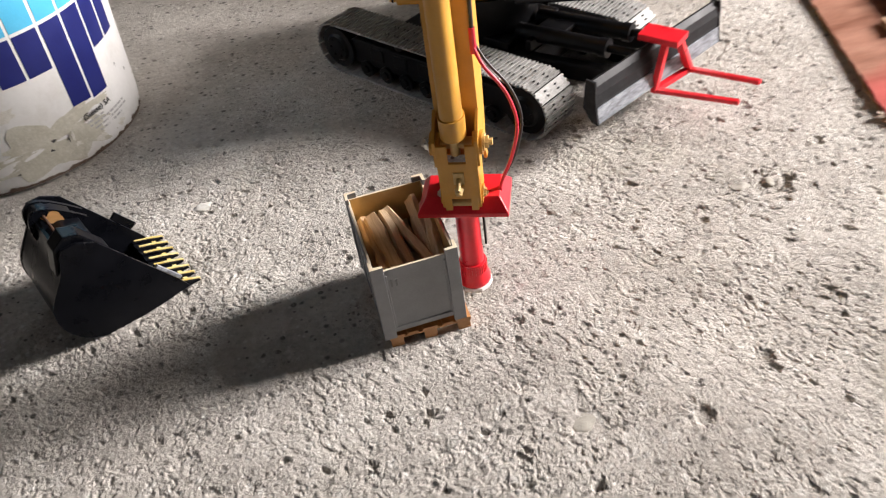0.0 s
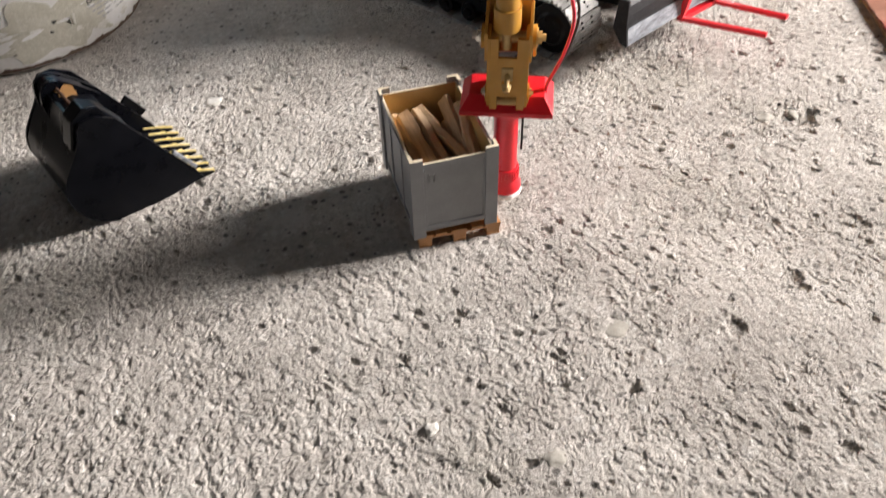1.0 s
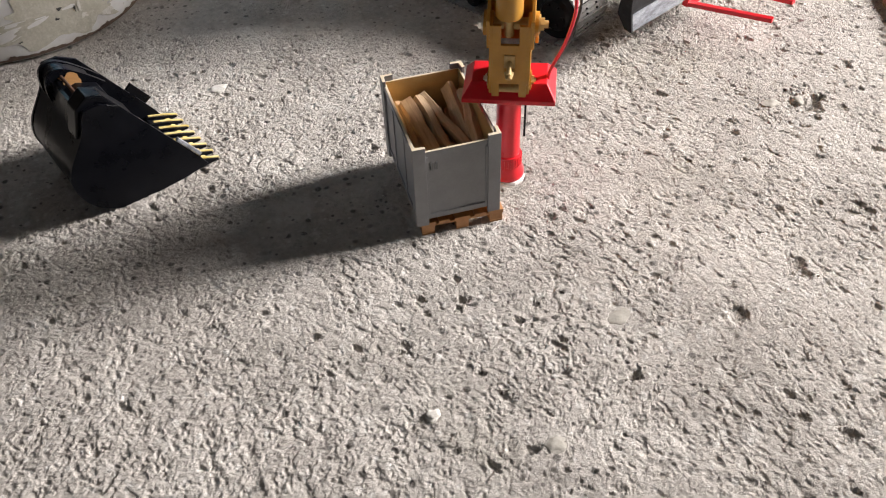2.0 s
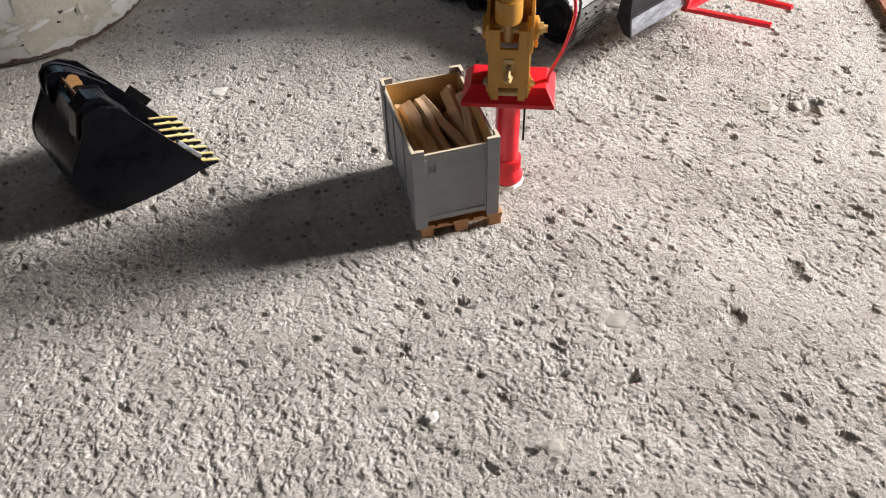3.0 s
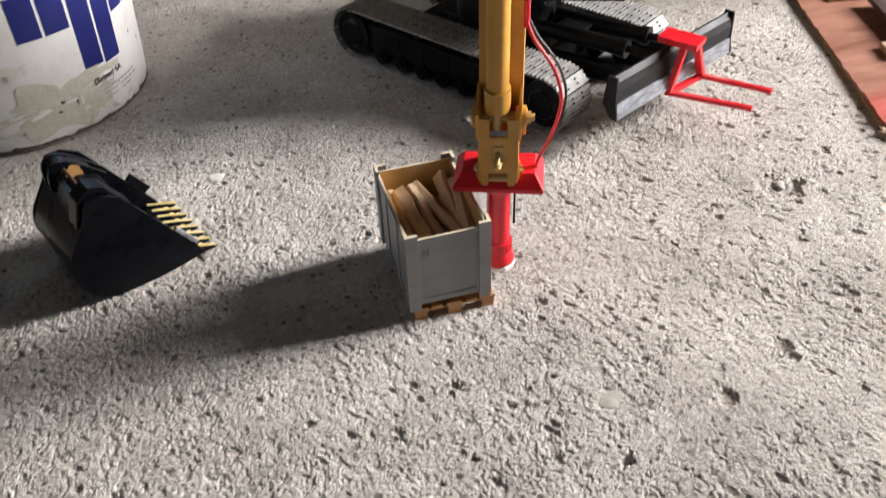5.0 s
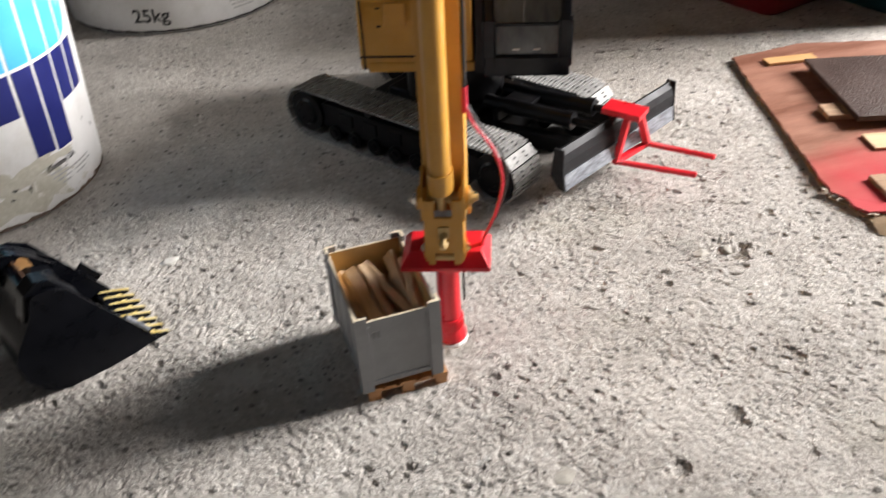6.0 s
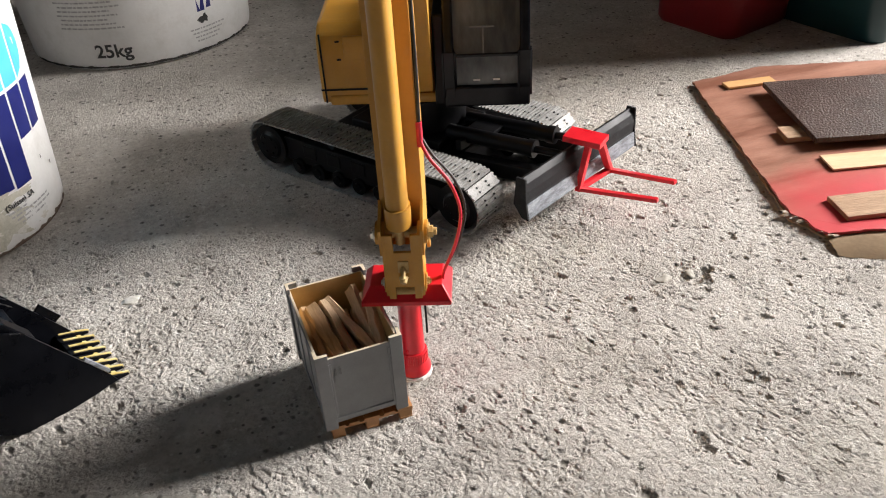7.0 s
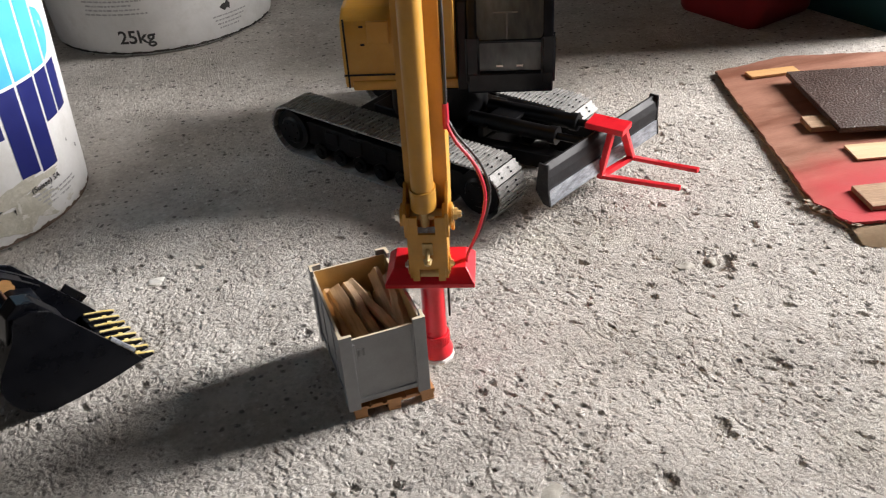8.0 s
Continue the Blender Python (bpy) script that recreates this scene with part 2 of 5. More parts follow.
ORANGE_PLY = surface("orange_veneer", (0.55, 0.30, 0.11), (0.62, 0.36, 0.15), 0.6, scale=22, fine=260, stretch=(0.4, 4, 4))
CARD = surface("brown_cardboard", (0.36, 0.25, 0.15), (0.43, 0.31, 0.19), 0.9, scale=30, fine=300, bump=0.3)
SHRED = surface("torn_paper", (0.50, 0.40, 0.31), (0.66, 0.57, 0.48), 0.9, scale=160, fine=900, bump=0.3)
STONE = surface("pale_stone", (0.60, 0.58, 0.52), (0.70, 0.68, 0.63), 0.8, scale=160, fine=900, bump=0.4)
STONE_BEIGE = surface("flush_beige_stone", (0.36, 0.34, 0.295), (0.44, 0.415, 0.365), 0.85, scale=120, fine=900, bump=0.3)


def sprayed_board():
    """Brown hardboard with red overspray in one soft-edged patch."""
    m = surface("sprayed_hardboard", (0.20, 0.080, 0.048), (0.38, 0.185, 0.125), 0.5, scale=11, fine=300, bump=0.15, stretch=(0.6, 2.8, 1), dust=(0.46, 0.26, 0.18), dust_amount=0.4)
    n, l = m.node_tree.nodes, m.node_tree.links
    b = n["Principled BSDF"]
    old = b.inputs["Base Color"].links[0].from_socket
    tc = n.new("ShaderNodeTexCoord")
    where = n.new("ShaderNodeVectorMath")
    where.operation = "DISTANCE"
    squash = n.new("ShaderNodeMapping")
    squash.inputs["Scale"].default_value = (0.45, 1.0, 1.0)
    l.new(tc.outputs["Object"], squash.inputs["Vector"])
    l.new(squash.outputs["Vector"], where.inputs[0])
    where.inputs[1].default_value = (0.255, 0.5, 0.0)
    t = n.new("ShaderNodeTexNoise")
    t.inputs["Scale"].default_value, t.inputs["Detail"].default_value = 22, 6
    l.new(tc.outputs["Object"], t.inputs["Vector"])
    add = n.new("ShaderNodeMath")
    add.operation = "MULTIPLY_ADD"
    add.inputs[1].default_value = 0.06
    l.new(t.outputs["Fac"], add.inputs[0])
    l.new(where.outputs["Value"], add.inputs[2])
    r = n.new("ShaderNodeMapRange")
    r.inputs["From Min"].default_value, r.inputs["From Max"].default_value = 0.135, 0.06
    l.new(add.outputs[0], r.inputs["Value"])
    x = n.new("ShaderNodeMix")
    x.data_type = "RGBA"
    l.new(r.outputs[0], x.inputs["Factor"])
    l.new(old, x.inputs["A"])
    x.inputs["B"].default_value = rgb(0.52, 0.04, 0.05)
    l.new(x.outputs["Result"], b.inputs["Base Color"])
    return m


def embossed_panel():
    """Dark brown film-faced panel with a stippled anti-slip emboss."""
    m = surface("embossed_dark_panel", (0.050, 0.030, 0.024), (0.075, 0.047, 0.038), 0.45, scale=30, fine=500, bump=0.0, spec=0.4)
    n, l = m.node_tree.nodes, m.node_tree.links
    tc = n.new("ShaderNodeTexCoord")
    v = n.new("ShaderNodeTexVoronoi")
    v.inputs["Scale"].default_value = 420
    l.new(tc.outputs["Object"], v.inputs["Vector"])
    bp = n.new("ShaderNodeBump")
    bp.inputs["Strength"].default_value, bp.inputs["Distance"].default_value = 0.7, 0.0012
    bp.invert = True
    l.new(v.outputs["Distance"], bp.inputs["Height"])
    l.new(bp.outputs["Normal"], n["Principled BSDF"].inputs["Normal"])
    return m


SPRAYED, EMBOSSED = sprayed_board(), embossed_panel()


# ---- mesh helpers ----
WORLD = {}


def thing(name, m, label, category, group="", kind=""):
    """An Empty at the base of a thing; its parts hang under it."""
    ob = new(name)
    ob.empty_display_size = 0.02
    ob.matrix_world = m
    WORLD[ob.name] = m.copy()
    return tagged(ob, label, category, group, kind)


def link(name, mesh, parent=None, m=None, label=""):
    """A mesh object in place m of the world (default: its parent's), under a thing or a part."""
    ob = new(name, mesh)
    base = WORLD[parent.name] if parent else Matrix()
    m = base if m is None else m
    WORLD[ob.name] = m.copy()
    if parent:
        ob.parent = parent
        ob.matrix_local = base.inverted() @ m
    else:
        ob.matrix_world = m
    return tagged(ob, label)


def mesh_of(name, bm, material, smooth=False):
    me = bpy.data.meshes.new(name)
    bmesh.ops.recalc_face_normals(bm, faces=bm.faces)
    if smooth:
        for f in bm.faces:
            f.smooth = True
        for e in bm.edges:
            e.smooth = len(e.link_faces) == 2 and e.calc_face_angle(0) < 0.7
    bm.to_mesh(me)
    bm.free()
    for mt in (material if isinstance(material, (list, tuple)) else [material]):
        me.materials.append(mt)
    return me


def part(name, bm, material, parent=None, label="", m=None, smooth=False):
    return link(name, mesh_of(name, bm, material, smooth), parent, m, label)


def block(bm, centre, size, m=None, bevel=0.0, taper=1.0):
    """A box, its edges bevelled, its top scaled by taper."""
    made = bmesh.ops.create_cube(bm, size=1)["verts"]
    for v in made:
        k = taper if v.co.z > 0 else 1.0
        v.co = Vector((v.co.x * size[0] * k, v.co.y * size[1] * k, v.co.z * size[2])) + Vector(centre)
        if m is not None:
            v.co = m @ v.co
    if bevel:
        edges = {e for v in made for e in v.link_edges}
        bmesh.ops.bevel(bm, geom=list(edges), offset=bevel, segments=2, profile=0.6, affect="EDGES")
    return bm


def rod(bm, p0, p1, r0, r1=None, seg=20, caps=True):
    p0, p1 = Vector(p0), Vector(p1)
    d = p1 - p0
    m = Matrix.Translation((p0 + p1) / 2) @ d.to_track_quat("Z", "Y").to_matrix().to_4x4()
    bmesh.ops.create_cone(bm, cap_ends=caps, segments=seg, radius1=r0, radius2=r0 if r1 is None else r1, depth=d.length, matrix=m)
    return bm


def lathe(bm, profile, seg=48, m=None):
    """A turned body from (radius, height) pairs."""
    rings = []
    for r, z in profile:
        ring = []
        for i in range(seg):
            a = 2 * math.pi * i / seg
            co = Vector((r * math.cos(a), r * math.sin(a), z))
            ring.append(bm.verts.new(m @ co if m is not None else co))
        rings.append(ring)
    for lo, hi in zip(rings, rings[1:]):
        for i in range(seg):
            bm.faces.new((lo[i], lo[(i + 1) % seg], hi[(i + 1) % seg], hi[i]))
    return rings


def prism(bm, outline, thick, axis="x", at=0.0, bevel=0.0):
    """A plate cut to an outline of (p, q) pairs, thick along one axis and centred at that axis' value."""
    def place(p, q, s):
        return {"x": (s, p, q), "y": (p, s, q), "z": (p, q, s)}[axis]
    lo = [bm.verts.new(place(p, q, at - thick / 2)) for p, q in outline]
    hi = [bm.verts.new(place(p, q, at + thick / 2)) for p, q in outline]
    k = len(outline)
    faces = [bm.faces.new(lo), bm.faces.new(list(reversed(hi)))]
    faces += [bm.faces.new((lo[i], hi[i], hi[(i + 1) % k], lo[(i + 1) % k])) for i in range(k)]
    if bevel:
        bmesh.ops.bevel(bm, geom=list({e for f in faces for e in f.edges}), offset=bevel, segments=2, profile=0.6, affect="EDGES")
    return bm


def tube(bm, points, radius, seg=10):
    """A cable through points, smoothed."""
    pts = [Vector(p) for p in points]
    path = []
    for i in range(len(pts) - 1):
        a, b, c, d = pts[max(i - 1, 0)], pts[i], pts[i + 1], pts[min(i + 2, len(pts) - 1)]
        for s in range(8):
            t = s / 8
            path.append(0.5 * ((2 * b) + (c - a) * t + (2 * a - 5 * b + 4 * c - d) * t * t + (3 * b - a - 3 * c + d) * t ** 3))
    path.append(pts[-1])
    rings = []
    for i, p in enumerate(path):
        way = (path[min(i + 1, len(path) - 1)] - path[max(i - 1, 0)]).normalized()
        q = way.to_track_quat("Z", "Y")
        rings.append([bm.verts.new(p + q @ Vector((radius * math.cos(2 * math.pi * k / seg), radius * math.sin(2 * math.pi * k / seg), 0))) for k in range(seg)])
    for lo, hi in zip(rings, rings[1:]):
        for k in range(seg):
            bm.faces.new((lo[k], lo[(k + 1) % seg], hi[(k + 1) % seg], hi[k]))
    bm.faces.new(rings[0])
    bm.faces.new(rings[-1])
    return bm


def blot(bm, a, z, ra, rz, seed, n=28, rough=0.45):
    """An irregular patch in (degrees, height)."""
    rng = Vector((seed * 3.1, seed * 1.7, 0))
    c = bm.verts.new((a, z, 0))
    rings = []
    for k in (0.5, 1.0):
        ring = []
        for i in range(n):
            t = 2 * math.pi * i / n
            w = k * (1 + rough * noise.noise(Vector((math.cos(t) * 1.4, math.sin(t) * 1.4, 0)) + rng) * 2 + rough * 0.5 * noise.noise(Vector((math.cos(t) * 5, math.sin(t) * 5, 0)) + rng))
            ring.append(bm.verts.new((a + ra * w * math.cos(t), max(0.0030, z + rz * w * math.sin(t)), 0)))
        rings.append(ring)
    for i in range(n):
        bm.faces.new((c, rings[0][i], rings[0][(i + 1) % n]))
        bm.faces.new((rings[0][i], rings[1][i], rings[1][(i + 1) % n], rings[0][(i + 1) % n]))
    return bm


# ---- floor: one sheet with real pits, lumps and trowel drags ----
def value_noise(x, y, cell, seed):
    rng = np.random.RandomState(seed)
    table = rng.rand(256, 256)
    u, v = x / cell, y / cell
    i, j = np.floor(u).astype(int), np.floor(v).astype(int)
    fu, fv = u - i, v - j
    fu, fv = fu * fu * (3 - 2 * fu), fv * fv * (3 - 2 * fv)
    g = lambda a, b: table[a % 256, b % 256]
    return (g(i, j) * (1 - fu) + g(i + 1, j) * fu) * (1 - fv) + (g(i, j + 1) * (1 - fu) + g(i + 1, j + 1) * fu) * fv - 0.5


def pebbled(x, y, cell, seed):
    """Packed grains: the distance to the nearest jittered centre, in cells, and that grain's own random height."""
    rng = np.random.RandomState(seed)
    jx, jy, own = rng.rand(256, 256), rng.rand(256, 256), rng.rand(256, 256)
    u, v = x / cell, y / cell
    i, j = np.floor(u).astype(int), np.floor(v).astype(int)
    best, mine = np.full(u.shape, 9.0), np.zeros(u.shape)
    for di in (-1, 0, 1):
        for dj in (-1, 0, 1):
            a, b = (i + di) % 256, (j + dj) % 256
            d = np.hypot(i + di + jx[a, b] - u, j + dj + jy[a, b] - v)
            near = d < best
            best, mine = np.where(near, d, best), np.where(near, own[a, b], mine)
    return best, mine


def axis_steps(stops):
    """Coordinates along one axis: (start, end, step) runs laid end to end."""
    out = [stops[0][0]]
    for a, b, s in stops:
        k = max(1, round((b - a) / s))
        out += [a + (b - a) * (i + 1) / k for i in range(k)]
    return np.array(out)


def turned(x, y, cell, seed, long=1.0, degrees=0.0):
    """Value noise on turned axes, drawn out along the first of them."""
    c, s = math.cos(radians(degrees)), math.sin(radians(degrees))
    return value_noise((x * c + y * s) / long, -x * s + y * c, cell, seed)


def build_floor():
    xs = axis_steps([(ROOM[0] - 0.3, -0.9, 0.12), (-0.9, -0.45, 0.01), (-0.45, -0.26, 0.002), (-0.26, 0.46, 0.00066), (0.46, 0.75, 0.002), (0.75, 1.2, 0.01), (1.2, ROOM[1] + 0.3, 0.12)])
    ys = axis_steps([(ROOM[2] - 0.3, -0.1, 0.12), (-0.1, 0.17, 0.01), (0.17, 0.52, 0.00066), (0.52, 0.68, 0.0011), (0.68, 0.95, 0.0019), (0.95, 1.4, 0.006), (1.4, ROOM[3] + 0.3, 0.12)])
    X, Y = np.meshgrid(xs, ys, indexing="ij")
    wx = X + 0.0045 * value_noise(X, Y, 0.013, 1) + 0.0016 * value_noise(X, Y, 0.0045, 51)
    wy = Y + 0.0045 * value_noise(X, Y, 0.013, 2) + 0.0016 * value_noise(X, Y, 0.0045, 52)
    swell = 0.0028 * turned(wx, wy, 0.095, 24, 1.0, 20) + 0.0012 * turned(wx, wy, 0.034, 3, 1.5, -37)
    # trowelled skin: flat plateaus torn open in short drags, with sand-sized crumbs on and between them
    drag = np.clip(0.30 + 1.3 * value_noise(X, Y, 0.10, 7) + (X - 0.1) * 1.2, 0, 0.75)
    fine = turned(wx, wy, 0.0037, 5, 1.0, 11) + 0.8 * turned(wx, wy, 0.0023, 6, 1.0, 48) + 0.6 * turned(X, Y, 0.0014, 17, 1.0, 27)
    long = turned(wx, wy, 0.0034, 15, 2.0, -58) + 0.8 * turned(wx, wy, 0.0022, 16, 1.7, -66) + 0.6 * turned(X, Y, 0.0014, 18, 1.2, -50)
    skin = fine * (1 - drag) + long * drag
    coarse = turned(wx, wy, 0.0070, 61, 1.3, -58) + 0.6 * turned(wx, wy, 0.0046, 62, 1.1, 20)
    open_ = 0.34 * value_noise(X, Y, 0.075, 41) + 0.26 * value_noise(wx, wy, 0.021, 42) + 0.25 * np.clip(X - 0.05, 0, 0.3)
    h = 0.00040 * np.tanh((skin + 0.30 + open_) * 6.0) + 0.00026 * skin
    h += 0.00036 * np.tanh((coarse + 0.36 + 0.6 * open_) * 7.0) + 0.00012 * coarse
    d2, r2 = pebbled(wx, wy, 0.0028, 32)
    h += 0.00034 * (r2 - 0.5) * np.clip(1.3 - 1.3 * d2, 0, 1)
    h += 0.00046 * turned(X, Y, 0.0015, 23, 1.0, 33)
    h = swell + 0.80 * h
    # trodden smoother towards the back
    h *= 1 - 0.45 * np.clip((Y - 0.62 - 0.25 * np.clip(X, -0.3, 0.5)) / 0.2, 0, 1)
    rng = np.random.RandomState(11)

    def dent(cx, cy, r, depth, long=1.0, turn=0.0):
        i0, i1 = np.searchsorted(xs, (cx - 2.2 * r * long, cx + 2.2 * r * long))
        j0, j1 = np.searchsorted(ys, (cy - 2.2 * r * long, cy + 2.2 * r * long))
        if i1 - i0 < 2 or j1 - j0 < 2:
            return
        ax, ay = X[i0:i1, j0:j1] - cx, Y[i0:i1, j0:j1] - cy
        c, s = math.cos(turn), math.sin(turn)
        d2 = ((ax * c + ay * s) / long) ** 2 + (-ax * s + ay * c) ** 2
        wob = 1 + 1.3 * value_noise(X[i0:i1, j0:j1], Y[i0:i1, j0:j1], r * 0.9, 9) + 0.7 * value_noise(X[i0:i1, j0:j1], Y[i0:i1, j0:j1], r * 0.4, 10)
        h[i0:i1, j0:j1] -= depth * np.exp(-(d2 / (r * r) * np.maximum(wob, 0.15)) ** 2.4)

    for _ in range(2400):
        r = 0.0009 + 0.0017 * rng.rand() ** 3
        dent(rng.uniform(-0.45, 0.75), rng.uniform(0.17, 0.95), r, r * rng.uniform(0.5, 1.2), rng.uniform(1, 2.2), -rng.uniform(0.1, 1.2))
    for _ in range(2600):
        r = 0.0009 + 0.0020 * rng.rand() ** 3
        dent(rng.uniform(-0.45, 0.75), rng.uniform(0.17, 0.95), r, -r * rng.uniform(0.15, 0.38), rng.uniform(1, 1.9), rng.uniform(0, 3.1))
    for cx, cy, r, depth in ((0.128, 0.281, 0.0032, 0.0035), (0.350, 0.484, 0.0095, 0.0022), (0.3625, 0.484, 0.0070, 0.0036), (0.352, 0.499, 0.0060, 0.0022), (0.371, 0.490, 0.0040, 0.0030), (0.205, 0.305, 0.005, 0.003), (0.262, 0.335, 0.004, 0.003)):
        dent(cx, cy, r, depth, 1.3, 0.4)
    for cx, cy, r in ((0.136, 0.3225, 0.012), (0.070, 0.250, 0.007), (-0.086, 0.640, 0.009)):
        h *= 1 - 0.9 * np.exp(-(((X - cx) ** 2 + (Y - cy) ** 2) / (r * r)) ** 2)
    nx, ny = len(xs), len(ys)
    co = np.stack([X, Y, h], axis=-1).reshape(-1, 3).astype(np.float32)
    idx = np.arange(nx * ny).reshape(nx, ny)
    quads = np.stack([idx[:-1, :-1], idx[1:, :-1], idx[1:, 1:], idx[:-1, 1:]], axis=-1).reshape(-1)
    me = bpy.data.meshes.new("floor")
    me.vertices.add(nx * ny)
    me.vertices.foreach_set("co", co.ravel())
    k = len(quads) // 4
    me.loops.add(len(quads))
    me.loops.foreach_set("vertex_index", quads.astype(np.int32))
    me.polygons.add(k)
    me.polygons.foreach_set("loop_start", np.arange(0, 4 * k, 4, dtype=np.int32))
    me.polygons.foreach_set("use_smooth", np.zeros(k, dtype=bool))
    me.update(calc_edges=True)
    me.materials.append(FLOOR)
    ob = link("floor", me)
    return tagged(ob, "rough grey-beige concrete screed floor with pits and lumps", "floor", kind="structure")


floor = build_floor()


def pebble(name, x, y, z, sx, sy, sz, turn, material, seed):
    bm = bmesh.new()
    bmesh.ops.create_icosphere(bm, subdivisions=3, radius=1)
    for v in bm.verts:
        k = 1 + 0.45 * noise.noise(v.co * 1.3 + Vector((seed, 0, 0))) + 0.15 * noise.noise(v.co * 3.5 + Vector((0, seed, 0)))
        v.co = Vector((v.co.x * sx * k, v.co.y * sy * k, v.co.z * sz * k))
    part(name, bm, material, floor, "", pose(x, y, z, 0, 0, turn), True)


pebble("embedded_stone", 0.1360, 0.3225, -0.0004, 0.0095, 0.0070, 0.0010, 20, STONE_BEIGE, 1)
pebble("embedded_stone", 0.0110, 0.2845, 0.0004, 0.0042, 0.0034, 0.0018, 50, STONE, 2)
pebble("embedded_stone", 0.3330, 0.4920, 0.0008, 0.0080, 0.0050, 0.0020, 15, STONE_BEIGE, 3)
pebble("embedded_stone", 0.3560, 0.4900, 0.0002, 0.0055, 0.0040, 0.0016, 70, STONE_BEIGE, 4)
pebble("embedded_stone", -0.0860, 0.6400, 0.0002, 0.0085, 0.0060, 0.0014, 0, STONE, 5)
pebble("embedded_stone", 0.0700, 0.2500, -0.0003, 0.0060, 0.0052, 0.0011, 10, STONE_BEIGE, 6)
pebble("embedded_stone", -0.1450, 0.2650, 0.0002, 0.0110, 0.0070, 0.0020, 25, STONE, 7)


# ---- the room ----
def wall(name, size, centre, label):
    bm = block(bmesh.new(), (0, 0, 0), size)
    ob = part(name, bm, PLASTER, None, "", pose(*centre))
    tagged(ob, label, "wall", kind="structure")


X0, X1, Y0, Y1, HI = ROOM
T = 0.2
wall("wall_north", (X1 - X0 + 2 * T, T, HI), ((X0 + X1) / 2, Y1 + T / 2, HI / 2), "plain grey rendered wall")
wall("wall_south", (X1 - X0 + 2 * T, T, HI), ((X0 + X1) / 2, Y0 - T / 2, HI / 2), "plain grey rendered wall")
for name, x, hole in (("wall_east", X1 + T / 2, OPEN), ("wall_west", X0 - T / 2, DOOR)):
    bm = bmesh.new()
    for y0, y1, z0, z1 in ((Y0, hole[0], 0, HI), (hole[1], Y1, 0, HI), (hole[0], hole[1], 0, hole[2]), (hole[0], hole[1], hole[3], HI)):
        block(bm, (0, (y0 + y1) / 2, (z0 + z1) / 2), (T, y1 - y0, z1 - z0))
    tagged(part(name, bm, PLASTER, None, "", pose(x, 0, 0)), "grey rendered wall with one window opening", "wall", kind="structure")
bm = block(bmesh.new(), (0, 0, 0), (X1 - X0 + 2 * T, Y1 - Y0 + 2 * T, T))
tagged(part("ceiling", bm, PLASTER, None, "", pose((X0 + X1) / 2, (Y0 + Y1) / 2, HI + T / 2)), "plain grey rendered ceiling", "ceiling", kind="structure")


# ---- pallet ----
def build_pallet(m):
    """Model pallet, 57 x 80 mm: boards along y."""
    ob = thing("pallet", m, "small orange-brown model pallet with five top boards standing on the concrete", "pallet")
    L, W = 0.080, 0.057
    for x, w in ((0.0052, 0.0104), (0.0162, 0.0076), (0.0285, 0.0104), (0.0408, 0.0076), (0.0518, 0.0104)):
        part("board", block(bmesh.new(), (x, L / 2, 0.0092), (w, L, 0.0018), bevel=0.0003), PALLET, ob)
    for y in (0.0035, L / 2, L - 0.0035):
        part("crossboard", block(bmesh.new(), (W / 2, y, 0.0076), (W, 0.0068, 0.0014), bevel=0.0002), PALLET, ob)
    for x in (0.005, W / 2, W - 0.005):
        for y in (0.0035, L / 2, L - 0.0035):
            part("spacer", block(bmesh.new(), (x, y, 0.0042), (0.0088, 0.0064, 0.0054), bevel=0.0003), PALLET, ob)
        part("runner", block(bmesh.new(), (x, L / 2, 0.0008), (0.0088, L, 0.0014), bevel=0.0002), PALLET, ob)
    return ob


PAL = pose(0.037, 0.424, 0.0004)
build_pallet(PAL)


